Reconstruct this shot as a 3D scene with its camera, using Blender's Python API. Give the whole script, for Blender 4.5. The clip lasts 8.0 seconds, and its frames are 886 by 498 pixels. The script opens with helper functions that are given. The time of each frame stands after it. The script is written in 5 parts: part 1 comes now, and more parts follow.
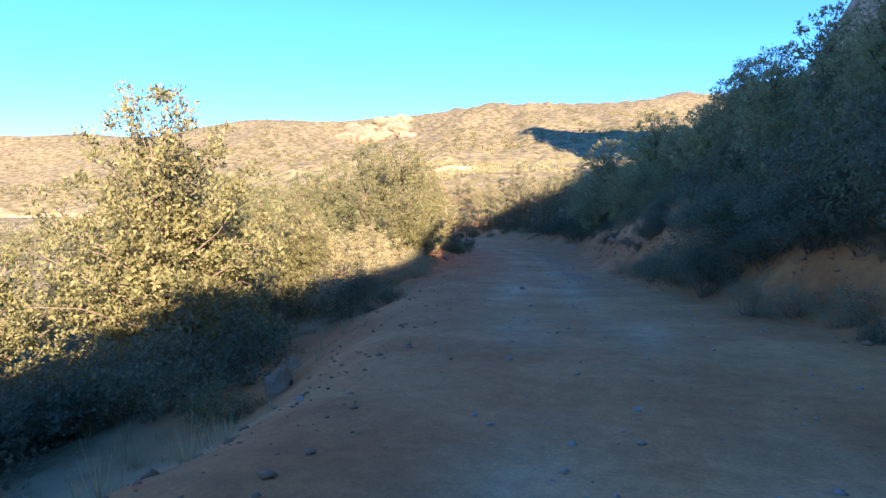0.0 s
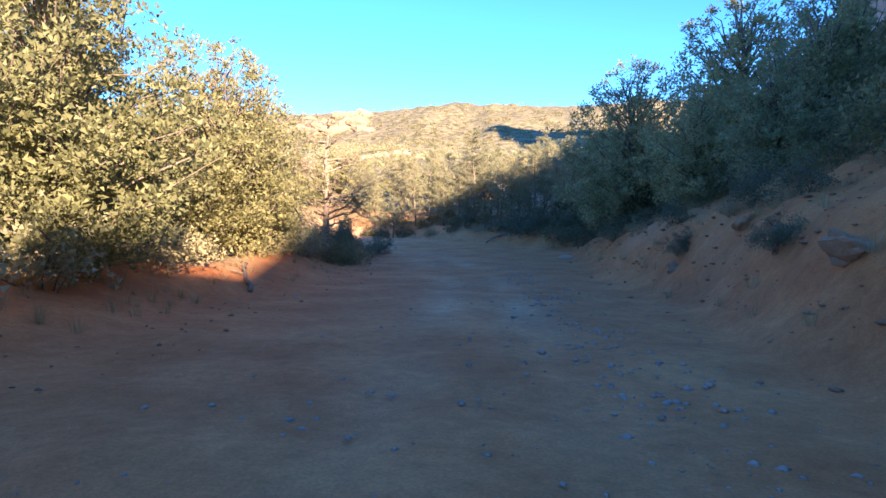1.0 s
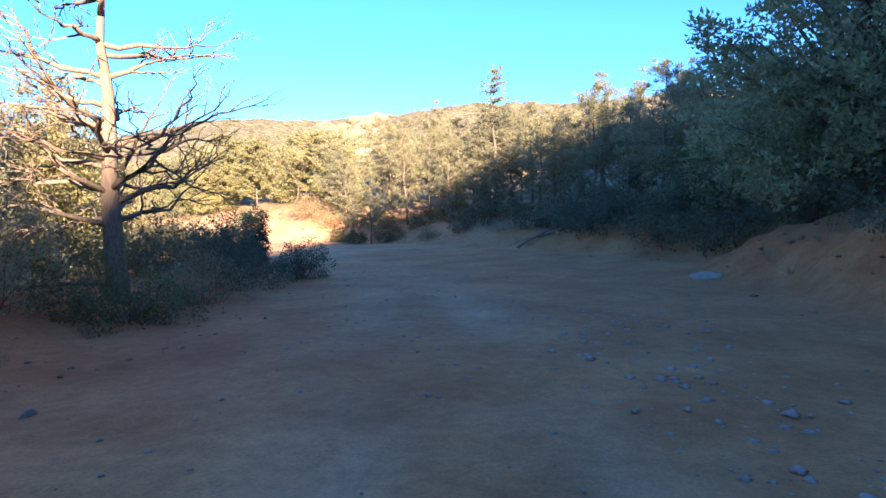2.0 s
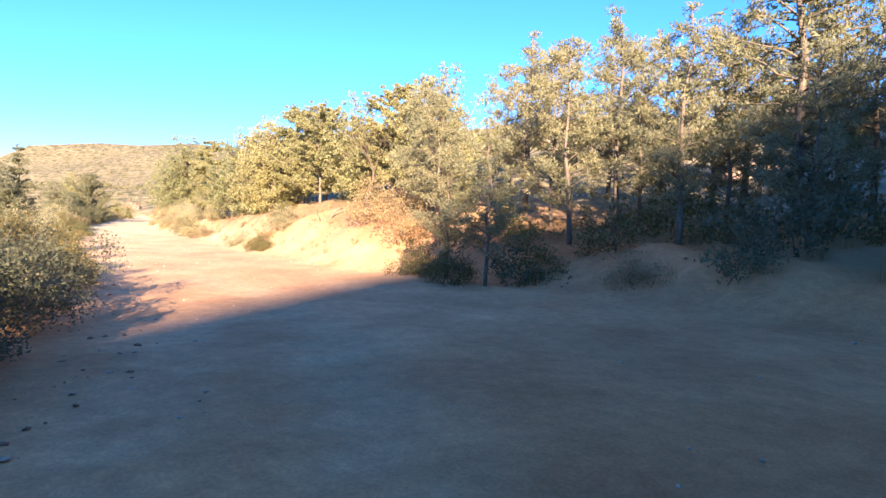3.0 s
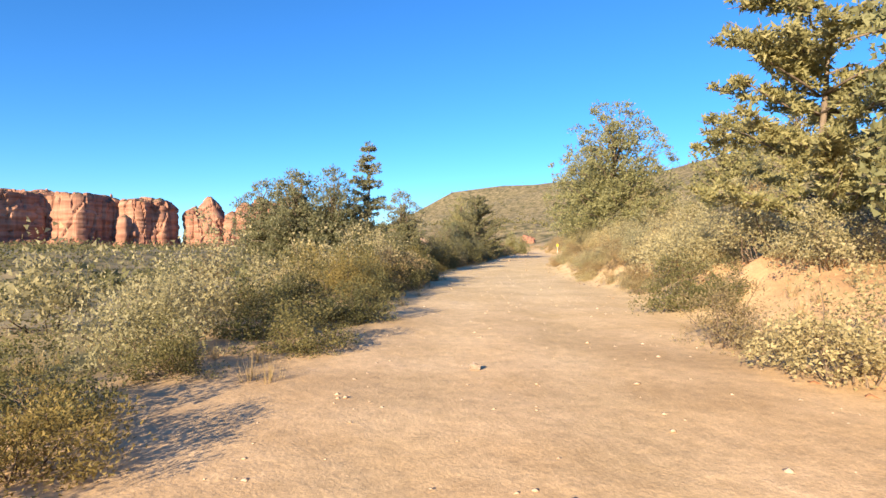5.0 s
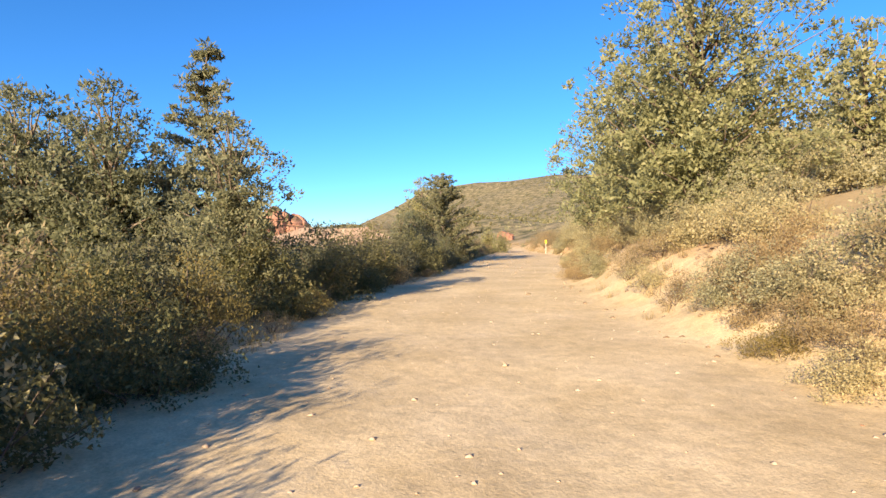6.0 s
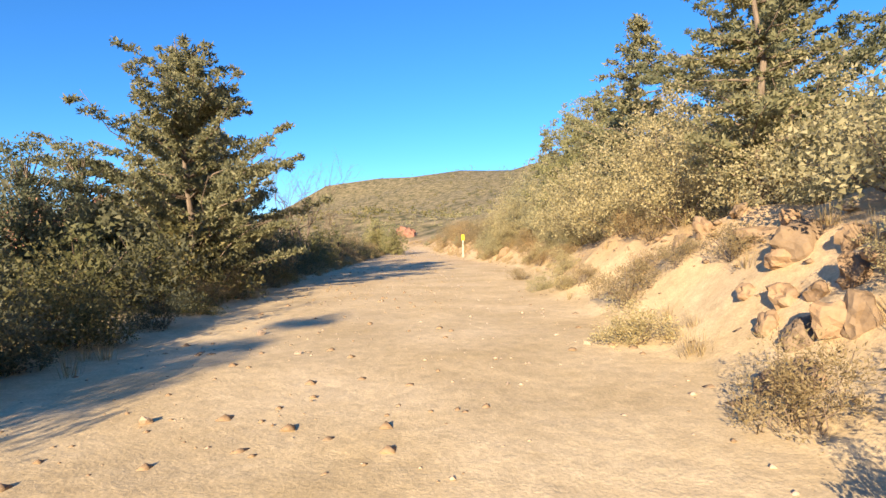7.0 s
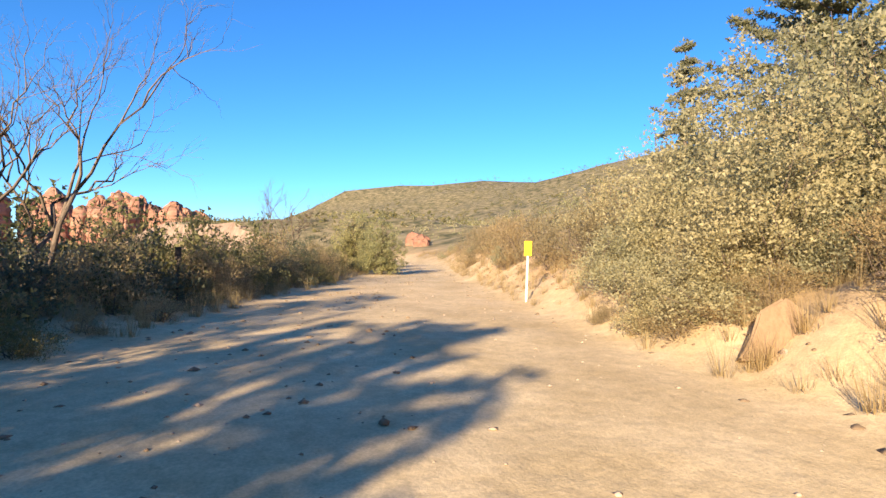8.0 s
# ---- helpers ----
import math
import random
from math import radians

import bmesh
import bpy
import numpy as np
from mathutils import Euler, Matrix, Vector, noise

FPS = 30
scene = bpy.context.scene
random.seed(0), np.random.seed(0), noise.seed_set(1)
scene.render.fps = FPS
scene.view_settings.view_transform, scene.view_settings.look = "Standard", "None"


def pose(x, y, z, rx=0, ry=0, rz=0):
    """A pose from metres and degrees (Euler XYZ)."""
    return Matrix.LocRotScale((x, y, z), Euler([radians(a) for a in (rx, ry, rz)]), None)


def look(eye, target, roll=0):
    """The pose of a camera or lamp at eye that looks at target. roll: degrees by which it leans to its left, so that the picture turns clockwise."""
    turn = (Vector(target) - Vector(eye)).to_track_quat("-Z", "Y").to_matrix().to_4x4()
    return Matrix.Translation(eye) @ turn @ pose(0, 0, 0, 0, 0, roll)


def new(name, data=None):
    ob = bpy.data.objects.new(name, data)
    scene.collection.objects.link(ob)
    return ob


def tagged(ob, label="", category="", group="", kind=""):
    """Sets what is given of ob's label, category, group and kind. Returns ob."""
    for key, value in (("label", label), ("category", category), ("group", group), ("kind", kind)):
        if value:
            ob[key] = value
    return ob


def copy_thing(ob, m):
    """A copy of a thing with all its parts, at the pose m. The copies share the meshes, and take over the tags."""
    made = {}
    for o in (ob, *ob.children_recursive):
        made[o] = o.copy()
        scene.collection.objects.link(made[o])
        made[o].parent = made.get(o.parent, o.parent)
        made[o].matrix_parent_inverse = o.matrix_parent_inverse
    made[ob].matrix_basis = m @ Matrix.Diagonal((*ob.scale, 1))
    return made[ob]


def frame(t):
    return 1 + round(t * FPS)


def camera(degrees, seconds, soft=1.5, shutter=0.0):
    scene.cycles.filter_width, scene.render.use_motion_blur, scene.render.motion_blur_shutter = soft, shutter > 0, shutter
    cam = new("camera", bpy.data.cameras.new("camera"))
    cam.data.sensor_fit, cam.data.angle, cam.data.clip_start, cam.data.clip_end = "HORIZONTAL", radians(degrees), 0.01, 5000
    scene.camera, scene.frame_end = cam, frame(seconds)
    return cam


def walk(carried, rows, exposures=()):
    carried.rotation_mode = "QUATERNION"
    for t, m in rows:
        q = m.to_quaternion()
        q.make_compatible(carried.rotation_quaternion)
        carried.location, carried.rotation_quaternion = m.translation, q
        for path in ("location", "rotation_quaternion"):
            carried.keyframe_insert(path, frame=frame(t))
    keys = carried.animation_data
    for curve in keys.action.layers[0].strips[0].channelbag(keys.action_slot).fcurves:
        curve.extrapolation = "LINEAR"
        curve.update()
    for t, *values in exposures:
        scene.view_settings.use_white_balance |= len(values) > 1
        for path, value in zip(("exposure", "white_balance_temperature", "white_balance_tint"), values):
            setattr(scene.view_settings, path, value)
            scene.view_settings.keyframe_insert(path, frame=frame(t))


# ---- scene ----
cam = camera(75.2, 8.0)
PATH = [
    (0, (4.33, 1.419, 5.374), (3.921, 3.368, 5.186), -1.1),
    (0.5, (3.957, 13.829, 4.304), (3.676, 15.801, 4.12), 0.3),
    (1, (3.1, 26.119, 3.24), (2.819, 28.091, 3.062), 0.6),
    (1.5, (2.361, 36.287, 2.394), (2.062, 38.257, 2.222), 0.9),
    (1.7, (2.169, 38.446, 2.281), (1.816, 40.406, 2.104), -1.1),
    (2.8, (-1.89, 55.78, 1.497), (-2.348, 57.725, 1.417), 1.5),
    (2.9, (-2.608, 57.305, 1.484), (-3.206, 59.211, 1.395), 1.9),
    (3, (-3.417, 58.641, 1.487), (-4.168, 60.491, 1.378), 1.1),
    (3.2, (-5.582, 61.115, 1.43), (-6.61, 62.827, 1.318), -0.3),
    (3.5, (-9.209, 65.074, 1.186), (-10.675, 66.433, 1.164), 2.5),
    (4, (-15.244, 68.945, 1.291), (-16.928, 70.025, 1.275), 0.3),
    (4.2, (-17.712, 70.776, 1.335), (-19.418, 71.819, 1.323), 0.6),
    (5.3, (-31.125, 81.593, 1.308), (-32.833, 82.632, 1.298), -0.2),
    (5.5, (-32.867, 82.878, 1.306), (-34.561, 83.942, 1.303), -0.6),
    (5.9, (-39.494, 87.996, 1.312), (-41.149, 89.118, 1.317), -0.3),
    (6, (-41.461, 89.364, 1.31), (-43.128, 90.469, 1.295), -1.0),
    (6.1, (-43.58, 90.851, 1.288), (-45.24, 91.967, 1.274), -1.0),
    (6.5, (-52.557, 97.595, 1.288), (-54.146, 98.81, 1.278), -2.1),
    (7, (-62.009, 107.819, 1.283), (-63.474, 109.181, 1.253), -1.7),
    (7.5, (-71.484, 116.758, 1.263), (-72.977, 118.089, 1.258), 0.4),
    (8, (-80.067, 124.16, 1.326), (-81.575, 125.474, 1.335), 0.9),
]
walk(cam, [(t, look(eye, target, roll)) for t, eye, target, roll in PATH],
     exposures=((0, 2.3, 6250, 22), (1.0, 2.45, 6250, 22), (1.7, 2.5, 6250, 22), (2.8, 2.35, 6250, 22), (3.2, 2.05, 6350, 16), (3.6, 1.45, 6500, 10), (4.2, 1.42, 6500, 10), (8, 1.4, 6500, 10)))

# ---- light ----
SUN_FROM = Vector((0.49, -0.87, 0.315)).normalized()     # towards the sun, low behind the drive
world = bpy.data.worlds.new("sky")
scene.world = world
world.use_nodes = True
wt = world.node_tree
sky = wt.nodes.new("ShaderNodeTexSky")
sky.sky_type = "NISHITA"
sky.sun_disc = False
sky.sun_elevation = radians(17)
sky.sun_rotation = radians(150.6)
sky.altitude = 1400
sky.air_density = 1.0
sky.dust_density = 0.0
sky.ozone_density = 7.0
wt.nodes["Background"].inputs["Strength"].default_value = 0.1
deep = wt.nodes.new("ShaderNodeHueSaturation")     # the deep blue of dry high-country air
deep.inputs["Saturation"].default_value = 1.08
deep.inputs["Value"].default_value = 0.97
wt.links.new(sky.outputs[0], deep.inputs["Color"])
wt.links.new(deep.outputs[0], wt.nodes["Background"].inputs[0])
sun = new("sun", bpy.data.lights.new("sun", "SUN"))
sun.data.energy = 5.0
sun.data.angle = radians(0.6)
sun.data.color = (1.0, 0.80, 0.54)
sun.matrix_world = look((0, 0, 0), -SUN_FROM)

# ---- materials ----


class Nodes:
    """A short way to write node materials."""

    def __init__(self, name, rough=0.9):
        self.mat = bpy.data.materials.new(name)
        self.mat.use_nodes = True
        self.tree = self.mat.node_tree
        self.bsdf = self.tree.nodes["Principled BSDF"]
        self.bsdf.inputs["Roughness"].default_value = rough
        self.bsdf.inputs["Specular IOR Level"].default_value = 0.25
        self.place = self.node("ShaderNodeTexCoord").outputs["Object"]

    def node(self, kind, **given):
        n = self.tree.nodes.new(kind)
        for key, value in given.items():
            n.inputs[key].default_value = value
        return n

    def link(self, a, b):
        self.tree.links.new(a, b)

    def noise(self, scale, detail=4.0, rough=0.55, place=None):
        n = self.node("ShaderNodeTexNoise", Scale=scale, Detail=detail, Roughness=rough)
        self.link(place or self.place, n.inputs["Vector"])
        return n.outputs["Fac"]

    def ramp(self, fac, *stops):
        n = self.node("ShaderNodeValToRGB")
        els = n.color_ramp.elements
        while len(els) < len(stops):
            els.new(0.5)
        for e, (at, col) in zip(els, stops):
            e.position, e.color = at, (*col, 1)
        self.link(fac, n.inputs[0])
        return n.outputs[0]

    def mix(self, fac, a, b, kind="MIX"):
        n = self.node("ShaderNodeMix")
        n.data_type, n.blend_type = "RGBA", kind
        for value, slot in ((fac, 0), (a, 6), (b, 7)):
            if isinstance(value, (int, float)):
                n.inputs[slot].default_value = value
            elif isinstance(value, tuple):
                n.inputs[slot].default_value = (*value, 1)
            else:
                self.link(value, n.inputs[slot])
        return n.outputs[2]

    def bump(self, height, strength, far):
        n = self.node("ShaderNodeBump", Strength=strength, Distance=far)
        self.link(height, n.inputs["Height"])
        self.link(n.outputs[0], self.bsdf.inputs["Normal"])

    def colour(self, col):
        self.link(col, self.bsdf.inputs["Base Color"])
        return self.mat


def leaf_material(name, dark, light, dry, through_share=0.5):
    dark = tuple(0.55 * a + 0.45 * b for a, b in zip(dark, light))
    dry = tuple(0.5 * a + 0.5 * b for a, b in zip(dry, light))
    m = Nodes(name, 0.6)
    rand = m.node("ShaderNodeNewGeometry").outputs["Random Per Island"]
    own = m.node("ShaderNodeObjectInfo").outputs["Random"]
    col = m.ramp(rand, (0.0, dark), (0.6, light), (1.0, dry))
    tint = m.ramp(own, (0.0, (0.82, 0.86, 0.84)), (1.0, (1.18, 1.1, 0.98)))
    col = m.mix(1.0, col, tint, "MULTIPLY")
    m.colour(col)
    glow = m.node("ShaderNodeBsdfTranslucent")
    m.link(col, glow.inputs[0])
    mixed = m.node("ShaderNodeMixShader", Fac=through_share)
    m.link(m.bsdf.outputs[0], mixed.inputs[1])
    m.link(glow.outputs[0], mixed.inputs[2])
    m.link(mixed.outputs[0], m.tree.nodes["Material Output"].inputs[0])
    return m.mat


def bark_material(name, dark, light):
    m = Nodes(name, 0.9)
    stretch = m.node("ShaderNodeMapping")
    stretch.inputs["Scale"].default_value = (9, 9, 1.6)
    m.link(m.place, stretch.inputs[0])
    n = m.noise(2.5, 6, 0.65, stretch.outputs[0])
    m.bump(n, 0.8, 0.02)
    return m.colour(m.ramp(n, (0.3, dark), (0.7, light)))


def stone_material(name, dark, light, scale=3.0):
    m = Nodes(name, 0.88)
    n = m.noise(scale, 7, 0.65)
    fine = m.noise(scale * 9, 4, 0.6)
    own = m.node("ShaderNodeObjectInfo").outputs["Random"]
    col = m.mix(0.35, m.ramp(n, (0.3, dark), (0.7, light)), m.ramp(fine, (0.3, dark), (0.7, light)))
    col = m.mix(1.0, col, m.ramp(own, (0, (0.75, 0.77, 0.8)), (1, (1.15, 1.1, 1.05))), "MULTIPLY")
    m.bump(fine, 0.6, 0.02)
    return m.colour(col)


def ground_material():
    m = Nodes("earth", 0.95)
    geo = m.node("ShaderNodeNewGeometry")
    soil = m.node("ShaderNodeAttribute")
    soil.attribute_name = "soil"
    parts = m.node("ShaderNodeSeparateColor")
    m.link(soil.outputs["Color"], parts.inputs[0])
    bare, red, pale = parts.outputs[0], parts.outputs[1], parts.outputs[2]
    pos = geo.outputs["Position"]
    big, mid, fine, grit = m.noise(0.09, 5, 0.6, pos), m.noise(0.7, 6, 0.6, pos), m.noise(6, 6, 0.65, pos), m.noise(38, 4, 0.7, pos)
    grey = m.ramp(mid, (0.3, (0.42, 0.245, 0.135)), (0.7, (0.58, 0.375, 0.215)))
    orange = m.ramp(mid, (0.3, (0.48, 0.14, 0.04)), (0.7, (0.64, 0.25, 0.088)))
    tan = m.ramp(mid, (0.3, (0.62, 0.495, 0.285)), (0.7, (0.77, 0.64, 0.415)))
    col = m.mix(red, grey, orange)
    col = m.mix(pale, col, tan)
    col = m.mix(0.45, col, m.ramp(fine, (0.3, (0.55, 0.5, 0.46)), (0.7, (1.25, 1.2, 1.15))), "MULTIPLY")
    col = m.mix(0.35, col, m.ramp(grit, (0.35, (0.5, 0.48, 0.46)), (0.65, (1.3, 1.28, 1.25))), "MULTIPLY")
    col = m.mix(0.55, col, m.ramp(m.noise(0.45, 5, 0.6, pos), (0.36, (0.80, 0.76, 0.70)), (0.62, (1.16, 1.14, 1.12))), "MULTIPLY")
    scrub = m.ramp(m.noise(0.22, 8, 0.72, pos), (0.40, (0.08, 0.082, 0.038)), (0.50, (0.22, 0.185, 0.10)), (0.62, (0.34, 0.275, 0.16)))
    scrub = m.mix(0.5, scrub, m.ramp(big, (0.35, (0.8, 0.75, 0.7)), (0.65, (1.15, 1.1, 1.0))), "MULTIPLY")
    up = m.node("ShaderNodeSeparateXYZ")
    m.link(geo.outputs["True Normal"], up.inputs[0])
    steep = m.ramp(up.outputs[2], (0.72, (1, 1, 1)), (0.84, (0, 0, 0)))
    rock = m.ramp(m.noise(0.3, 8, 0.7, pos), (0.35, (0.24, 0.15, 0.10)), (0.65, (0.46, 0.34, 0.24)))
    wild = m.mix(steep, scrub, rock)
    m.link(m.mix(bare, wild, col), m.bsdf.inputs["Base Color"])
    lumps = m.noise(2.3, 5, 0.6, pos)
    first = m.node("ShaderNodeBump", Strength=0.35, Distance=0.05)
    m.link(lumps, first.inputs["Height"])
    second = m.node("ShaderNodeBump", Strength=0.5, Distance=0.02)
    m.link(m.mix(0.5, fine, grit), second.inputs["Height"])
    m.link(first.outputs[0], second.inputs["Normal"])
    m.link(second.outputs[0], m.bsdf.inputs["Normal"])
    return m.mat


EARTH = ground_material()
BARK = bark_material("grey_bark", (0.10, 0.075, 0.055), (0.27, 0.21, 0.16))
PALE_WOOD = bark_material("weathered_wood", (0.15, 0.105, 0.072), (0.33, 0.25, 0.185))
TWIG = bark_material("dry_twig", (0.10, 0.072, 0.055), (0.26, 0.2, 0.15))
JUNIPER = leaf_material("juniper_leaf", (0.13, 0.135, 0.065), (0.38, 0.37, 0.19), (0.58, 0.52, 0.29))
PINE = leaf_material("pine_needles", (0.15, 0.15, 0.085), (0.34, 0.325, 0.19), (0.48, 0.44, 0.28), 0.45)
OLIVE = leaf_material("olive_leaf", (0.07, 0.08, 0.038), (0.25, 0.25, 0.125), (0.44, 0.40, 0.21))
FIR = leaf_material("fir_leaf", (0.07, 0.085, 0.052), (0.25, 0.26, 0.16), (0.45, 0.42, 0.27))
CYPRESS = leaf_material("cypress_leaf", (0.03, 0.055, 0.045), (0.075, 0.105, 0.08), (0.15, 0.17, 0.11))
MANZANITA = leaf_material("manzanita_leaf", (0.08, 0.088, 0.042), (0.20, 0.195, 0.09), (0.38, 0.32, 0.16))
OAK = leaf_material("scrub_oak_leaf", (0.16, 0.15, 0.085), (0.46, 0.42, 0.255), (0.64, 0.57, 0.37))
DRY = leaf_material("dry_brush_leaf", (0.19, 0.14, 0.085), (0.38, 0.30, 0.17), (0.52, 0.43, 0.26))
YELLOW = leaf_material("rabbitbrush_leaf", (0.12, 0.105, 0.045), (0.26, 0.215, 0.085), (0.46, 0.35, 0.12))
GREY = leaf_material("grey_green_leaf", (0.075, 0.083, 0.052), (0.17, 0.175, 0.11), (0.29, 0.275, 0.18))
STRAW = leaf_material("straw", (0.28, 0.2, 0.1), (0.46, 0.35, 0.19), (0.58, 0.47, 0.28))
STONE = stone_material("loose_stone", (0.30, 0.22, 0.165), (0.54, 0.43, 0.335))
CLOD = stone_material("red_clod", (0.25, 0.105, 0.05), (0.50, 0.27, 0.15))
SLAB = stone_material("tan_slab", (0.19, 0.125, 0.075), (0.36, 0.26, 0.165), 2.0)
PALE_ROCK = stone_material("pale_outcrop", (0.15, 0.105, 0.065), (0.36, 0.275, 0.18), 0.35)


def red_rock_material():
    m = Nodes("red_rock", 0.9)
    squash = m.node("ShaderNodeMapping")
    squash.inputs["Scale"].default_value = (0.012, 0.012, 0.11)
    m.link(m.place, squash.inputs[0])
    strata = m.noise(1.0, 5, 0.6, squash.outputs[0])
    streak = m.node("ShaderNodeMapping")
    streak.inputs["Scale"].default_value = (0.16, 0.16, 0.012)
    m.link(m.place, streak.inputs[0])
    drip = m.noise(1.0, 5, 0.65, streak.outputs[0])
    col = m.ramp(strata, (0.35, (0.22, 0.10, 0.066)), (0.5, (0.33, 0.17, 0.115)), (0.66, (0.43, 0.26, 0.18)))
    col = m.mix(0.5, col, m.ramp(drip, (0.3, (0.45, 0.4, 0.4)), (0.6, (1.15, 1.1, 1.1))), "MULTIPLY")
    m.bump(drip, 0.7, 1.6)
    up = m.node("ShaderNodeSeparateXYZ")
    m.link(m.node("ShaderNodeNewGeometry").outputs["True Normal"], up.inputs[0])
    growth = m.ramp(m.noise(0.12, 5, 0.7), (0.42, (0, 0, 0)), (0.55, (1, 1, 1)))
    tops = m.mix(1.0, m.ramp(up.outputs[2], (0.6, (0, 0, 0)), (0.8, (1, 1, 1))), growth, "MULTIPLY")
    return m.colour(m.mix(tops, col, (0.075, 0.075, 0.04)))


RED_ROCK = red_rock_material()


def plain_material(name, col, rough, metal=0.0):
    m = Nodes(name, rough)
    m.bsdf.inputs["Metallic"].default_value = metal
    n = m.noise(14, 5, 0.6)
    lo, hi = tuple(c * 0.82 for c in col), tuple(min(1, c * 1.12) for c in col)
    return m.colour(m.ramp(n, (0.3, lo), (0.7, hi)))


SIGN_YELLOW = plain_material("sign_yellow", (0.85, 0.58, 0.01), 0.45)
POST_WHITE = plain_material("post_white", (0.62, 0.60, 0.55), 0.6)
POST_BROWN = plain_material("post_brown", (0.06, 0.045, 0.035), 0.6)
BLACK_PAINT = plain_material("black_paint", (0.03, 0.03, 0.03), 0.6)

# ---- the road and the lie of the land ----
# x, y, clear width to the left and right, slope and bank of the right side, rise of the left verge, redness, paleness
ROAD = np.array([
    (-60, -62, 3, 3, .20, .3, .0, .1, .1), (-30, -42, 3, 3, .2, .3, .0, .1, .1), (-6, -18, 3, 3.5, .3, .6, .0, .1, .1),
    (4.3, 1.4, 2.6, 4.0, .48, 1.2, -.9, .95, .0), (4.0, 13.8, 3.2, 3.6, .52, 1.3, -.6, .9, .0), (3.1, 26, 4.4, 3.3, .55, 1.5, .2, .85, .0),
    (2.4, 36.3, 5.2, 3.6, .53, 1.4, .7, .8, .0), (1.1, 46, 4.6, 4.6, .44, 1.1, .7, .85, .0), (-1.9, 55.8, 3.9, 8.2, .16, .6, .4, .75, .0),
    (-5.6, 61.1, 1.9, 8.0, .10, .5, .3, .9, .1), (-9.2, 65.1, 1.8, 6.5, .12, .6, .2, .8, .3), (-15.2, 69, 2.2, 4.4, .2, .9, .1, .75, .48),
    (-24, 76, 2.7, 3.3, .22, 1.0, .0, .62, .6)])
ROAD_ON = np.array([
    (-33, 83, 2.0, 3.2, .22, .6, .0, .6, .7), (-41.5, 89.4, 2.0, 3.2, .24, .6, .0, .4, .9), (-52.6, 97.6, 2.6, 2.7, .26, .8, .0, .3, .95),
    (-62, 107.8, 3.4, 2.1, .28, 1.1, .0, .12, .95), (-71.5, 116.8, 4.2, 2.2, .30, .8, .1, .15, .92), (-80, 124.2, 4.6, 3.6, .32, .5, .1, .18, .9),
    (-92, 133.8, 3.8, 2.4, .30, .45, .1, .3, .8), (-104, 143.3, 2.8, 2.0, .3, .8, .2, .35, .85), (-128, 162, 2.2, 2.2, .25, .7, .3, .35, .85),
    (-150, 172, 2.2, 2.2, .22, .6, .2, .4, .8), (-190, 176, 2.2, 2.2, .2, .6, .2, .4, .8)])
ROAD = np.concatenate([ROAD, ROAD_ON])


def smooth(x):
    x = np.clip(x, 0, 1)
    return x * x * (3 - 2 * x)


def refine(rows, step=0.8):
    """Catmull-Rom through the rows, about every step metres."""
    out = []
    for i in range(len(rows) - 1):
        a, b, c, d = rows[max(i - 1, 0)], rows[i], rows[i + 1], rows[min(i + 2, len(rows) - 1)]
        n = max(2, int(np.hypot(*(c - b)[:2]) / step))
        t = (np.arange(n) / n)[:, None]
        curve = 0.5 * (2 * b + (c - a) * t + (2 * a - 5 * b + 4 * c - d) * t**2 + (3 * b - a - 3 * c + d) * t**3)
        line = b + (c - b) * t
        curve[:, 2:] = line[:, 2:]
        out.append(curve)
    return np.concatenate(out + [rows[-1:]])


LINE = refine(ROAD)
AHEAD = np.gradient(LINE[:, :2], axis=0)
AHEAD /= np.linalg.norm(AHEAD, axis=1)[:, None]
ALONG = np.r_[0, np.cumsum(np.linalg.norm(np.diff(LINE[:, :2], axis=0), axis=1))]


def waves(x, y, scale, seed):
    """Cheap smooth noise in -1..1 from a few turned sine waves."""
    r = np.random.RandomState(seed)
    total = np.zeros_like(x, dtype=float)
    for k in range(7):
        a, f, p = r.uniform(0, 6.28), r.uniform(0.6, 2.2) / scale, r.uniform(0, 6.28)
        total += np.sin((x * np.cos(a) + y * np.sin(a)) * f * 2 + p + 1.3 * np.sin((x * np.sin(a) - y * np.cos(a)) * f + p * 2))
    return total / 4.2


BEAR = np.array([-180, -120, -70, -40, -17.7, -9.5, -1, 6.4, 11.7, 14.8, 19.5, 24, 28.6, 36, 39.5, 45.5, 52, 58.3, 60.2, 62.6, 67, 72, 180.])
HIGH = np.array([60, 90, 118, 118, 110, 113, 122, 124, 114, 107, 101, 103, 106, 92, 84, 93, 93, 87, 62, 42, 14, -4, -4.])
FROM = np.interp(BEAR, [-180, -120, -70, -40, -17, 6, 18, 27, 37, 45, 49, 55, 58, 180], [300, 150, 100, 80, 70, 66, 70, 90, 150, 250, 320, 420, 450, 450])
TOP = np.interp(BEAR, [-180, -120, -40, -17, 6, 27, 37, 45, 49, 55, 58, 180], [800, 600, 620, 660, 690, 680, 700, 800, 850, 900, 925, 925])


def grade(y):
    """The track runs down to the bend at about one in twelve."""
    k = 48.0 - np.asarray(y, float)
    return 0.0875 * 7.0 * np.logaddexp(0, np.minimum(k, 58.0) / 7.0)


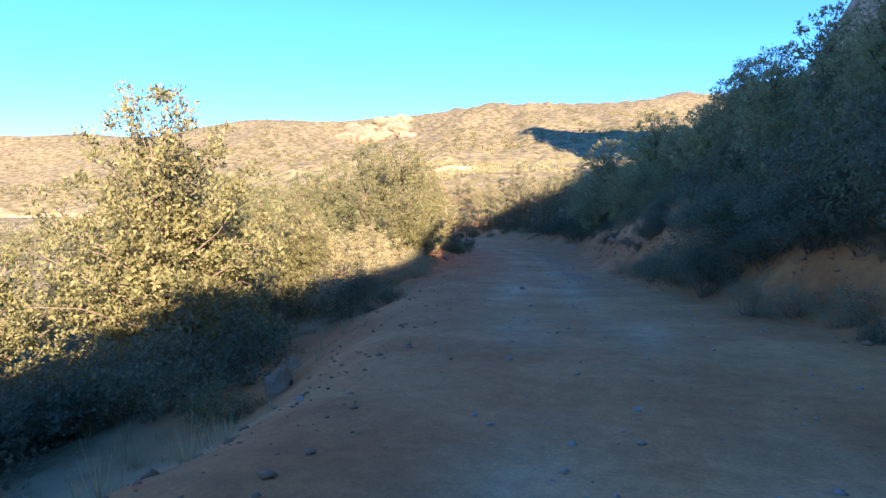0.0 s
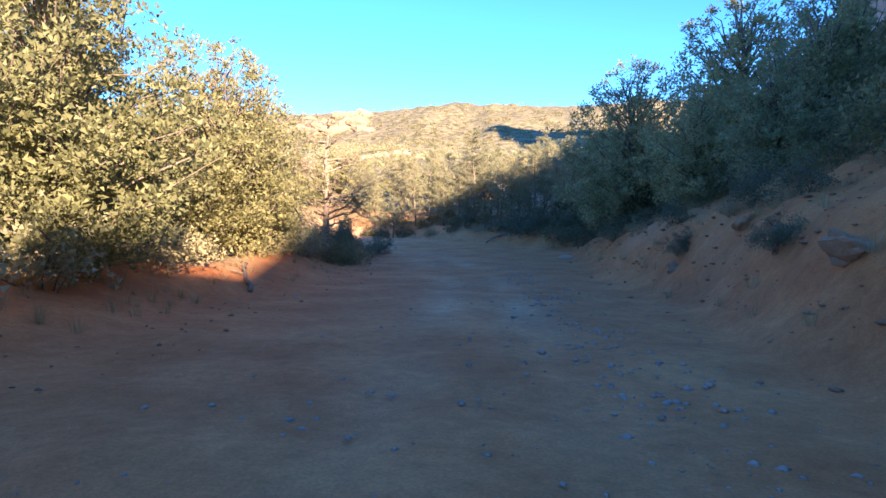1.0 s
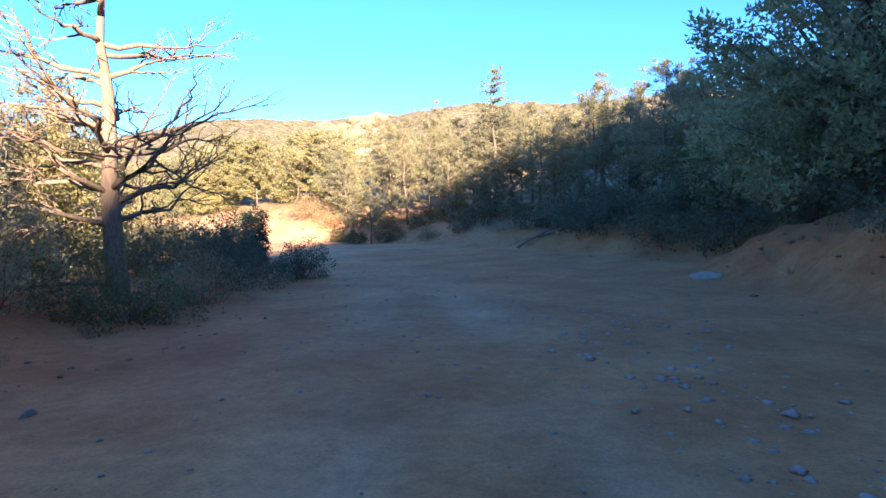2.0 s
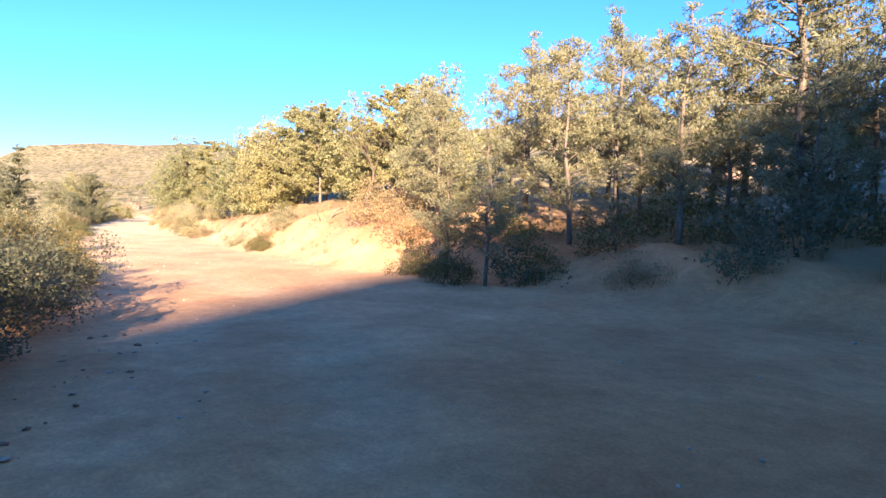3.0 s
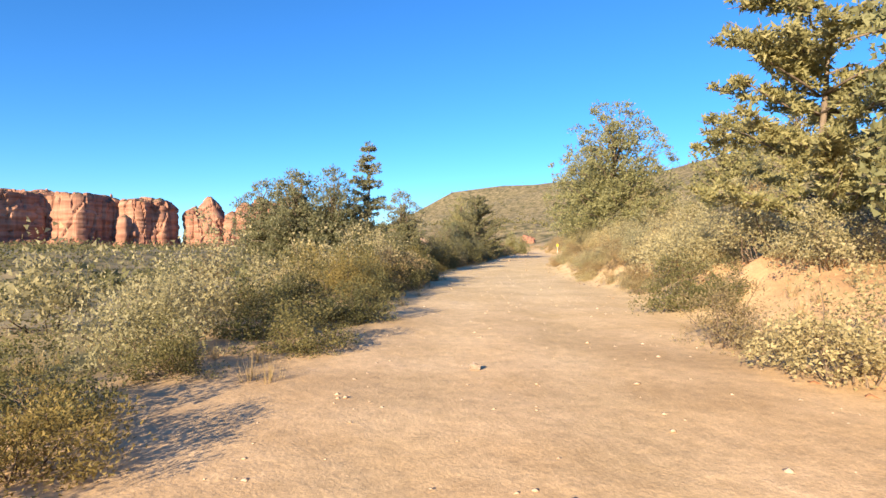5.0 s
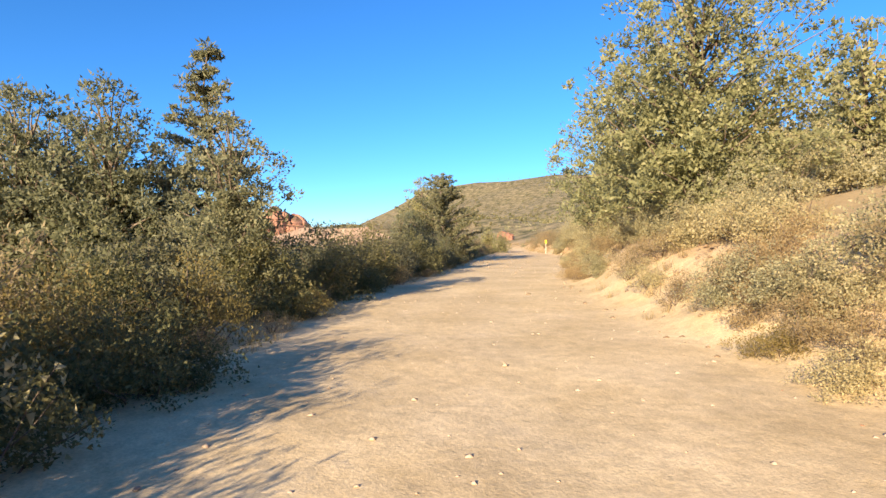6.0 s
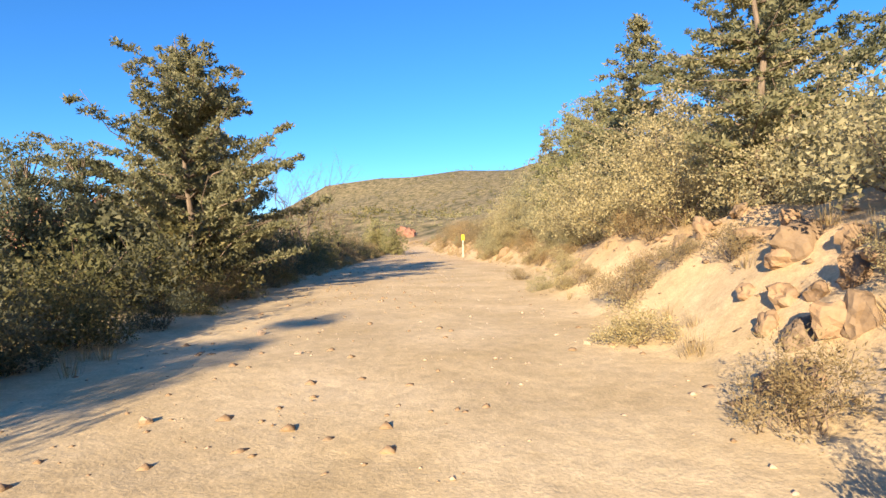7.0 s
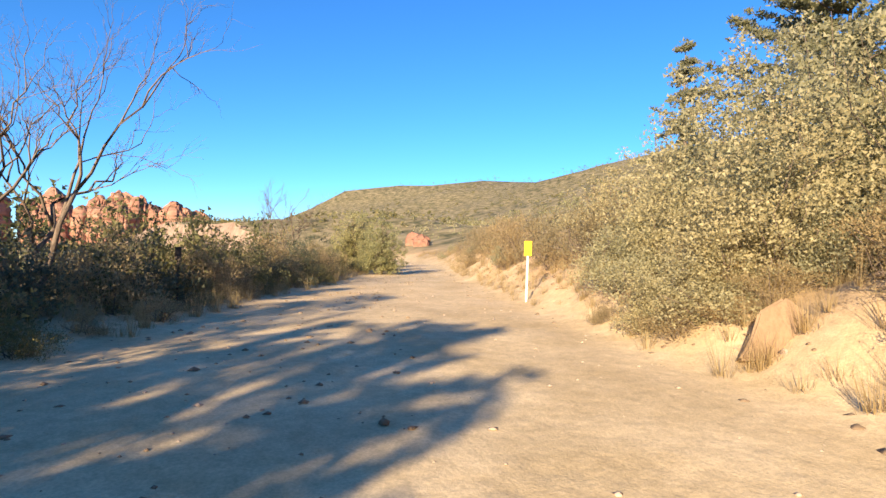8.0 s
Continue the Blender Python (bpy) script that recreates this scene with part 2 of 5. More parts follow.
def lie(x, y):
    """Height, and the soil's bareness, redness and paleness, for arrays of places."""
    x, y = np.asarray(x, float), np.asarray(y, float)
    shape = x.shape
    x, y = x.ravel(), y.ravel()
    near = np.empty(len(x), int)
    for i in range(0, len(x), 20000):
        d = (x[i:i + 20000, None] - LINE[None, :, 0]) ** 2 + (y[i:i + 20000, None] - LINE[None, :, 1]) ** 2
        near[i:i + 20000] = d.argmin(1)
    at = LINE[near]
    dx, dy = x - at[:, 0], y - at[:, 1]
    dist = np.hypot(dx, dy)
    side = np.where(dx * AHEAD[near, 1] - dy * AHEAD[near, 0] > 0, 1.0, -1.0)      # right positive
    wob = waves(x, y, 5.0, 3)
    edge = np.where(side > 0, at[:, 3], at[:, 2]) * (1 + 0.10 * wob)
    e = np.maximum(dist - edge, 0)
    slope, bank, verge, red, pale = at[:, 4], at[:, 5], at[:, 6], at[:, 7], at[:, 8]
    rough = waves(x, y, 2.2, 5) * 0.5 + waves(x, y, 0.9, 6) * 0.25
    reach = np.where(slope > 0.38, 150.0, 45.0)
    e_far = np.minimum(e, reach)
    right = bank * smooth(e / 1.9) + slope * np.maximum(e_far - 0.6, 0) * (1 - 0.35 * smooth((e_far - 30) / 80)) + 0.22 * rough * smooth(e / 2) + 0.22 * np.abs(waves(x, y, 1.3, 21)) * smooth(e / 0.8) * (1 - smooth((e - 4) / 4))
    right += (waves(x, y, 14, 8) * 0.8 + waves(x, y, 45, 9) * 2.5 * smooth((e - 15) / 40)) * smooth((e - 2) / 12)
    right *= 1 - smooth((e - 160) / 260)
    left = verge * smooth(e / 2.2) - 0.10 * np.maximum(e - 7, 0) * (1 - smooth((e - 30) / 40)) + 0.18 * rough * smooth(e / 2)
    left = np.maximum(left, -3.2 + 0.4 * waves(x, y, 30, 10))
    left += np.where(y < 24, -0.20, 0) * np.minimum(e, 12) * smooth((24 - y) / 10)
    z = np.where(side > 0, right, left) + grade(at[:, 1]) * (1 - np.where(side > 0, smooth((dist - 45) / 130), smooth((dist - 9) / 34)))
    # wheel ruts and washboard on the track itself
    on = 1 - smooth((dist - edge * 0.75) / (edge * 0.3 + 0.1))
    z += on * (-0.035 * np.exp(-((np.abs(dist) - 0.85) / 0.28) ** 2) + 0.014 * waves(x, y, 0.9, 11) + 0.025 * waves(x, y, 3.1, 12))
    # hills round about
    ox, oy = x + 20, y - 60
    r, b = np.hypot(ox, oy), np.degrees(np.arctan2(-ox, oy))
    first, top, high = np.interp(b, BEAR, FROM), np.interp(b, BEAR, TOP), np.interp(b, BEAR, HIGH)
    k = np.clip((r - first) / (top - first), 0, 1)
    lumps = 1 + 0.10 * waves(x, y, 110, 13) * smooth((r - 120) / 200) * (1 - 0.75 * smooth((k - .8) / .2))
    hill = high * (0.82 * k + 0.18 * k * k) * lumps * (1 - 0.5 * smooth((r - top) / 900)) + (1.8 * waves(x, y, 17, 14) + 3.2 * np.abs(waves(x, y, 52, 24)) - 1.6 + 1.2 * waves(x, y, 8, 25)) * smooth(k * 8)
    cliff = smooth((k - 0.955) / 0.02) * 0.10 * high * smooth((b - 30) / 15)
    hill = hill * np.where(b > 30, 1 - 0.10 * smooth((b - 30) / 15), 1) + cliff
    # two mounds added off to the right, placed to cast shade on the first hill
    hill += 36 * np.exp(-((x - 64) ** 2 + (y - 76) ** 2) / 26**2) + 120 * np.exp(-((x - 117) ** 2 + (y - 149) ** 2) / 44**2)
    free = smooth((dist - 12) / 30)
    z = np.where(side > 0, z + np.maximum(hill - np.maximum(z, 0), 0) * free, z + hill * free)
    # an unseen ridge and knoll added behind, shaped to keep the first bend in shade
    w, v = 0.871 * x + 0.49 * y - 3.4, -0.49 * x + 0.871 * y
    shade_ridge = np.clip(22 + 0.75 * np.minimum(w, 24) + 0.6 * np.clip(w - 20, 0, 3.5) + 0.42 * np.maximum(w - 24, 0), 0, 100) * smooth((-13 - v) / 32) * (1 - smooth((-90 - v) / 120))
    shade_ridge *= 1 + 0.10 * waves(x, y, 9, 15)
    shade_knoll = np.clip(20.0 + 0.3 * (w - 1) + 0.9 * np.maximum(w - 6.8, 0), 0, 25) * smooth((-6 - v) / 14) * (1 - smooth((-26 - v) / 30))
    shade_ridge = np.maximum(shade_ridge, shade_knoll)
    z = np.maximum(z, shade_ridge - 6)
    bare = 1 - smooth((e - 1.2 - 1.0 * waves(x, y, 3, 16)) / 2.6)
    banky = np.where(side > 0, 1 - smooth((e - 5 - 2.5 * waves(x, y, 6, 17)) / 5), 0) * np.clip(bank - 0.35, 0, 1)
    bare = np.maximum(bare, banky * 0.95)
    red = np.clip(red + np.where(side > 0, np.where(y < 60, 0.65, 0.35) * smooth(e / 2.5), 0.15 * smooth(e / 2)), 0, 1)
    pale = np.clip(pale * np.where(side > 0, 1 - np.where(y < 92, 0.4, 0.25) * smooth(e / 2), 1), 0, 1)
    tracks = on * np.exp(-((dist - 0.85) / 0.4) ** 2) * (0.5 + 0.5 * waves(x, y, 4, 18))
    pale = np.clip(pale + 0.3 * tracks * (1 - pale), 0, 1)
    red = red * (1 - 0.35 * np.clip(tracks, 0, 1))
    return z.reshape(shape), bare.reshape(shape), red.reshape(shape), pale.reshape(shape)


def height(x, y):
    return float(lie(np.array([x]), np.array([y]))[0][0])


def spread(lo, hi, step, far):
    """Grid lines, even between lo and hi, and wider and wider beyond, out to far."""
    inner, out, s = list(np.arange(lo, hi, step)), [], step
    p = 0.0
    while p < far:
        s *= 1.11
        p += s
        out.append(p)
    return np.array([lo - o for o in reversed(out)] + inner + [inner[-1] + o for o in out])


def mesh_from(name, verts, faces, material, smooth_faces=False):
    me = bpy.data.meshes.new(name)
    me.from_pydata(verts, [], faces)
    me.materials.append(material)
    if smooth_faces:
        me.polygons.foreach_set("use_smooth", [True] * len(me.polygons))
    me.update()
    return me


gx, gy = spread(-112, 18, 0.5, 4300), spread(-6, 156, 0.5, 4300)
X, Y = np.meshgrid(gx, gy)
Z, BARE, RED, PALE = lie(X, Y)
nx, ny = len(gx), len(gy)
idx = np.arange(nx * ny).reshape(ny, nx)
quads = np.stack([idx[:-1, :-1], idx[:-1, 1:], idx[1:, 1:], idx[1:, :-1]], -1).reshape(-1, 4)
me = bpy.data.meshes.new("ground")
me.vertices.add(nx * ny)
me.vertices.foreach_set("co", np.stack([X, Y, Z], -1).ravel())
me.loops.add(quads.size)
me.loops.foreach_set("vertex_index", quads.ravel().astype(np.int32))
me.polygons.add(len(quads))
me.polygons.foreach_set("loop_start", np.arange(0, quads.size, 4, dtype=np.int32))
me.update(calc_edges=True)
me.polygons.foreach_set("use_smooth", np.ones(len(quads), bool))
soil = me.color_attributes.new("soil", "FLOAT_COLOR", "POINT")
soil.data.foreach_set("color", np.stack([BARE, RED, PALE, np.ones_like(Z)], -1).ravel())
me.materials.append(EARTH)
tagged(new("ground", me), "dusty red dirt track through dry scrub hills", "ground", kind="structure")

# ---- building blocks for plants ----


def part(name, data, parent, label=""):
    ob = new(name, data)
    ob.parent = parent
    return tagged(ob, label)


def tube(verts, faces, points, radii, sides=6):
    """Adds a tapered, closed tube along the points."""
    base = len(verts)
    points = [Vector(p) for p in points]
    for i, p in enumerate(points):
        way = (points[min(i + 1, len(points) - 1)] - points[max(i - 1, 0)]).normalized()
        a = way.orthogonal().normalized()
        b = way.cross(a)
        for k in range(sides):
            t = 2 * math.pi * k / sides
            verts.append(tuple(p + (a * math.cos(t) + b * math.sin(t)) * radii[i]))
    for i in range(len(points) - 1):
        for k in range(sides):
            a, b = base + i * sides + k, base + i * sides + (k + 1) % sides
            faces.append((a, b, b + sides, a + sides))
    faces.append(tuple(base + k for k in reversed(range(sides))))
    faces.append(tuple(base + (len(points) - 1) * sides + k for k in range(sides)))


def bent(rng, a, b, steps, wander):
    """Points from a to b with a crooked run."""
    a, b = np.array(a, float), np.array(b, float)
    pts = [a + (b - a) * i / steps for i in range(steps + 1)]
    reach = np.linalg.norm(b - a) * wander
    for i in range(1, steps + 1):
        pts[i] = pts[i] + rng.normal(0, reach, 3) * (0.5 + 0.5 * i / steps)
    return pts


def leaf_mesh(name, rng, centres, length, width, material, droop=0.0, upright=0.0, ways=None):
    """One mesh of small leaves or sprays, one at each centre; ways lets them point out of their tuft."""
    n = len(centres)
    way = rng.normal(0, 1, (n, 3))
    way[:, 2] = way[:, 2] * (1 - upright) + upright * 2.0 - droop
    if ways is not None:
        way = way * 0.45 + ways
    way /= np.linalg.norm(way, axis=1)[:, None]
    other = rng.normal(0, 1, (n, 3))
    cross = np.cross(way, other)
    cross /= np.linalg.norm(cross, axis=1)[:, None] + 1e-9
    size = rng.uniform(0.5, 1.1, (n, 1))
    a, w = way * length * size, cross * width * size
    c = np.asarray(centres)
    up = np.cross(way, cross) * width * 0.22
    verts = np.stack([c - a * 0.5 + up, c + w * 1.1 - a * 0.1, c + a * 0.55 - w * 0.5], 1).reshape(-1, 3)
    verts = np.ascontiguousarray(verts)
    me = bpy.data.meshes.new(name)
    me.vertices.add(3 * n)
    me.vertices.foreach_set("co", verts.ravel())
    me.loops.add(3 * n)
    me.loops.foreach_set("vertex_index", np.arange(3 * n, dtype=np.int32))
    me.polygons.add(n)
    me.polygons.foreach_set("loop_start", np.arange(0, 3 * n, 3, dtype=np.int32))
    me.update(calc_edges=True)
    me.materials.append(material)
    return me


def tufts(rng, seeds, each, radius, squash=0.8, lift=0.35):
    """Leaf places in tight tufts of uneven size round the seeds, and the ways out of the tufts."""
    seeds = np.asarray(seeds)
    big = np.repeat(rng.uniform(0.65, 1.25, (len(seeds), 1)), each, 0)
    seeds = np.repeat(seeds, each, 0)
    off = rng.normal(0, 1, (len(seeds), 3))
    off /= np.linalg.norm(off, axis=1)[:, None]
    way = off + np.array((0, 0, lift))
    off = off * (rng.uniform(0.05, 1, (len(seeds), 1)) ** 0.6) * radius * big
    off[:, 2] *= squash
    return seeds + off, way


def clumped(rng, seeds, each, radius, squash=0.8):
    """Leaf places in clumps round the seeds."""
    seeds = np.repeat(np.asarray(seeds), each, 0)
    off = rng.normal(0, 1, (len(seeds), 3))
    off /= np.linalg.norm(off, axis=1)[:, None]
    off *= (rng.uniform(0, 1, (len(seeds), 1)) ** 0.5) * radius
    off[:, 2] *= squash
    return seeds + off


def blob_seeds(rng, n, radius, high, low, lobes=6, skin=0.5, skirt=False):
    """Clump places in an uneven crown made of several lobes, most of them near its skin."""
    mids = []
    for i in range(lobes):
        t = 6.283 * i / lobes + rng.uniform(-.5, .5)
        f = rng.uniform(0.25, 0.62)
        mids.append((radius * f * math.cos(t), radius * f * math.sin(t), low + (high - low) * (rng.uniform(0.08, 0.55) if skirt else rng.uniform(0.22, 0.72)), rng.uniform(0.38, 0.58)))
    mids.append((rng.uniform(-.1, .1) * radius, rng.uniform(-.1, .1) * radius, low + (high - low) * 0.68, 0.5))
    out = []
    while len(out) < n:
        mx, my, mz, s = mids[rng.randint(len(mids))]
        d = rng.normal(0, 1, 3)
        d /= np.linalg.norm(d)
        f = rng.uniform(skin, 1.0)
        p = np.array((mx, my, mz)) + d * f * s * np.array((radius, radius, (high - low) * 0.55))
        if p[2] > low:
            out.append(p)
    return np.array(out)


def rooted(name, label, category, group=""):
    return tagged(new(name), label, category, group)


def make_juniper(seed, high=5.0, wide=1.9, leaf=JUNIPER, label="bushy olive-green juniper tree beside the dirt track", limbs=46, each=40, low=0.12, leafy=(0.13, 0.055), fill=230):
    """A short forked trunk with rising limbs, whose ends carry ragged tufts with gaps between them."""
    rng = np.random.RandomState(seed)
    root = rooted("juniper_tree", label, "tree")
    verts, faces, spots = [], [], []
    fork = high * 0.2
    tube(verts, faces, bent(rng, (0, 0, -0.3), (0.05, 0, fork), 3, 0.04), [0.17, 0.14, 0.12, 0.10], 8)
    tube(verts, faces, bent(rng, (0.05, 0, fork), (rng.uniform(-.2, .2), rng.uniform(-.2, .2), high * 0.95), 4, 0.03), [0.10, 0.08, 0.055, 0.03, 0.01], 6)
    for i in range(limbs):
        f = (i + rng.uniform(0, 1)) / limbs
        t = i * 2.4 + rng.uniform(-.5, .5)
        top = high * (low + (1 - low) * f)
        r = wide * (1 - max(0, f - 0.38) / 0.66) ** 0.62 * (0.8 + 0.2 * min(1, f * 5)) * rng.uniform(0.72, 1.12)
        tip = np.array((r * math.cos(t), r * math.sin(t), top))
        a = np.array((0, 0, max(0.25, min(top * 0.72, high * 0.85) - 0.2 * r)))
        run = bent(rng, a, tip, 4, 0.05)
        tube(verts, faces, run, [0.045, 0.035, 0.026, 0.017, 0.007], 4)
        for q in np.linspace(0.42, 1.0, max(2, int(r * 3.2))):
            p = a + (tip - a) * q
            spots.append(p + rng.normal(0, 0.10 + 0.10 * wide * 0.5, 3) * (1, 1, 0.7))
        spots.append(tip + np.array((0, 0, rng.uniform(0.02, 0.25))))
    spots += list(blob_seeds(rng, fill, wide * 0.85, high * 0.95, low, 9, 0.55, True))
    spots.append(np.array((0, 0, high)))
    part("trunk", mesh_from("juniper_trunk", verts, faces, BARK, True), root)
    places, ways = tufts(rng, [p for p in spots if p[2] > low], each, 0.31)
    part("crown", leaf_mesh("juniper_crown", rng, places, leafy[0], leafy[1], leaf, upright=0.2, ways=ways), root)
    return root


def make_conifer(seed, high=5.5, wide=1.7, leaf=FIR, label="young conifer with tiered spreading branches", tiers=15, name="conifer_tree", rise=0.25, taper=0.85, bare=0.12, sprays=13):
    """A straight stem with whorls of branches that carry flat sprays."""
    rng = np.random.RandomState(seed)
    root = rooted(name, label, "tree")
    verts, faces = [], []
    stem = bent(rng, (0, 0, -0.3), (rng.uniform(-.1, .1), rng.uniform(-.1, .1), high), 6, 0.012)
    tube(verts, faces, stem, list(np.linspace(0.017 * high, 0.01, 7)), 7)
    spots = []
    for k in range(tiers):
        f = bare + (1 - bare) * (k + rng.uniform(-.25, .25)) / tiers
        f = min(max(f, bare), 0.97)
        reach = wide * ((1 - f) ** taper) * (0.75 + 0.5 * min(1, (f - bare) * 9)) + 0.12
        for j in range(rng.randint(5, 8)):
            t = rng.uniform(0, 6.283)
            r = reach * rng.uniform(0.55, 1.12)
            a = np.array((0, 0, f * high))
            b = a + np.array((r * math.cos(t), r * math.sin(t), r * rng.uniform(rise - 0.2, rise + 0.2)))
            run = bent(rng, a, b, 3, 0.05)
            tube(verts, faces, run, [0.03, 0.022, 0.014, 0.006], 4)
            for q in np.linspace(0.2, 1.02, max(3, int(r * 5.5))):
                spots.append(a + (b - a) * q + rng.normal(0, 0.05, 3))
    part("trunk", mesh_from("conifer_trunk", verts, faces, BARK, True), root)
    spots.append(np.array((0, 0, high)))
    where, out = tufts(rng, spots, int(sprays * 2.2), 0.19, 0.6, 0.2)
    spray = (where, 0.15, 0.044)
    part("crown", leaf_mesh("conifer_crown", rng, *spray, leaf, upright=0.1, ways=out), root)
    return root


def make_pine(seed, high, wide, label, boughs=40, each=52):
    """A slim straight stem whose rising boughs carry full, ragged tufts."""
    rng = np.random.RandomState(seed)
    root = rooted("pine_tree", label, "tree")
    verts, faces, spots = [], [], []
    stem = bent(rng, (0, 0, -0.3), (rng.uniform(-.25, .25), rng.uniform(-.25, .25), high), 6, 0.014)
    tube(verts, faces, stem, list(np.linspace(0.015 * high, 0.012, 7)), 7)
    for k in range(boughs):
        f = 0.2 + 0.78 * (k + rng.uniform(0, 1)) / boughs
        t, j = rng.uniform(0, 6.283), min(5, int(f * 6))
        a = np.array(stem[j]) + (np.array(stem[j + 1]) - np.array(stem[j])) * (f * 6 - j)
        r = (wide * min(1.0, (1.04 - f) * 1.9) ** 0.75 * (0.65 if f < 0.3 else 1.0) + 0.1) * rng.uniform(0.45, 1.1)
        b = a + np.array((r * math.cos(t), r * math.sin(t), r * rng.uniform(0.15, 0.7)))
        tube(verts, faces, bent(rng, a, b, 3, 0.06), [0.026, 0.02, 0.013, 0.005], 4)
        for q in np.linspace(0.35, 1.05, max(3, int(r * 4.4))):
            spots.append(a + (b - a) * q + rng.normal(0, 0.13, 3))
    spots.append(np.array(stem[6]))
    part("trunk", mesh_from("pine_trunk", verts, faces, BARK, True), root)
    places, ways = tufts(rng, spots, each, 0.28, 0.75, 0.4)
    part("crown", leaf_mesh("pine_crown", rng, places, 0.15, 0.036, PINE, upright=0.2, ways=ways), root)
    return root


def make_cypress(seed, high=5.0, wide=1.1):
    """Several upright plumes."""
    rng = np.random.RandomState(seed)
    root = rooted("cypress_tree", "blue-green cypress with several upright feathery tops", "tree")
    verts, faces, spots = [], [], []
    for k in range(7):
        t, r = 6.283 * k / 7, wide * (0.55 if k else 0)
        h = high * rng.uniform(0.72, 1.0) if k else high
        top = np.array((r * math.cos(t) * 1.15, r * math.sin(t) * 1.15, h))
        tube(verts, faces, bent(rng, (0.1 * math.cos(t), 0.1 * math.sin(t), -0.2), top, 5, 0.02), list(np.linspace(0.07, 0.01, 6)), 5)
        for i in range(75):
            f = rng.uniform(0.05, 1) ** 0.9
            c = np.array((top[0], top[1], 0)) * (0.3 + 0.7 * f) + np.array((0, 0, h * f))
            s = wide * 0.52 * (1 - f) ** 0.6 + 0.05
            u = rng.uniform(0, 6.283)
            spots.append(c + np.array((math.cos(u), math.sin(u), rng.uniform(0, .6))) * s * rng.uniform(0.5, 1))
    part("trunk", mesh_from("cypress_trunk", verts, faces, BARK, True), root)
    part("crown", leaf_mesh("cypress_crown", rng, clumped(rng, spots, 11, 0.2, 1.2), 0.2, 0.07, CYPRESS, upright=0.55), root)
    return root


def make_shrub(seed, leaf, label, high=1.7, wide=1.15, clumps=125, each=48, size=(0.056, 0.034), stems=16, upright=0.1, spread_=0.26, twigs=TWIG, low=0.03, name="shrub"):
    rng = np.random.RandomState(seed)
    root = rooted(name, label, "shrub")
    seeds = blob_seeds(rng, clumps, wide, high, low, 7, 0.5, True)
    verts, faces = [], []
    for i in rng.choice(len(seeds), stems, False):
        a = rng.normal(0, 0.12, 3)
        a[2] = -0.15
        tube(verts, faces, bent(rng, a, seeds[i] * np.array((1.05, 1.05, 1.08)), 4, 0.07), [0.018, 0.014, 0.011, 0.008, 0.003], 3)
    part("branching", mesh_from("shrub_branching", verts, faces, twigs, True), root)["kind"] = "stuff"
    places, ways = tufts(rng, seeds, each, spread_, 0.85)
    part("foliage", leaf_mesh("shrub_foliage", rng, places, size[0], size[1], leaf, upright=upright, ways=ways), root)
    return root


def branches(rng, verts, faces, a, way, length, radius, depth, twist=0.55, forks=3, lift=0.1):
    """A limb that forks again and again."""
    way = way / np.linalg.norm(way)
    b = a + way * length
    run = bent(rng, a, b, 4, 0.05)
    tube(verts, faces, run, list(np.linspace(radius, radius * 0.55, 5)), 6 if radius > 0.03 else 3)
    if depth == 0:
        return
    for k in range(forks):
        f = rng.uniform(0.45, 1.0) if k else 1.0
        spot = run[min(4, max(1, int(round(f * 4))))]
        turn = way + rng.normal(0, twist, 3)
        turn[2] += lift
        branches(rng, verts, faces, spot, turn, length * rng.uniform(0.5, 0.78), radius * 0.52, depth - 1, twist, forks, lift)


def make_bare_tree(seed, high=4.0, label="bare grey deciduous tree without leaves", stems=4):
    rng = np.random.RandomState(seed)
    root = rooted("bare_tree", label, "tree")
    for k in range(stems):
        verts, faces = [], []
        t = 6.283 * k / stems + rng.uniform(-.4, .4)
        branches(rng, verts, faces, np.array((0.06 * math.cos(t), 0.06 * math.sin(t), -0.2)), np.array((0.33 * math.cos(t), 0.33 * math.sin(t), 1.0)), high * 0.42, 0.055, 5, 0.42, 3, 0.14)
        part("limb", mesh_from("bare_limb", verts, faces, TWIG, True), root)
    return root


def make_dead_tree(seed, high=6.6):
    rng = np.random.RandomState(seed)
    root = rooted("dead_tree", "tall dead pale tree with broken bare boughs", "tree")
    verts, faces = [], []
    stem = bent(rng, (0, 0, -0.4), (0.15, 0, high), 8, 0.008)
    tube(verts, faces, stem, [0.26, 0.19, 0.16, 0.14, 0.12, 0.095, 0.07, 0.045, 0.02], 9)
    part("trunk", mesh_from("dead_trunk", verts, faces, PALE_WOOD, True), root, "pale weathered bare trunk")
    for k in range(34):
        verts, faces = [], []
        f = rng.uniform(0.2, 0.98)
        t = rng.uniform(0, 6.283)
        reach = (0.5 + 2.3 * (1 - f) ** 0.6 * (1 if f > 0.3 else 0.75)) * rng.uniform(0.5, 1.05)
        a = np.array(stem[int(f * 8)]) * (1 - (f * 8) % 1) + np.array(stem[min(8, int(f * 8) + 1)]) * ((f * 8) % 1)
        branches(rng, verts, faces, a, np.array((math.cos(t), math.sin(t), rng.uniform(0.0, 0.5))), reach * 0.8, 0.055, 3, 0.5, 3, 0.12)
        part("bough", mesh_from("dead_bough", verts, faces, PALE_WOOD, True), root)
    return root


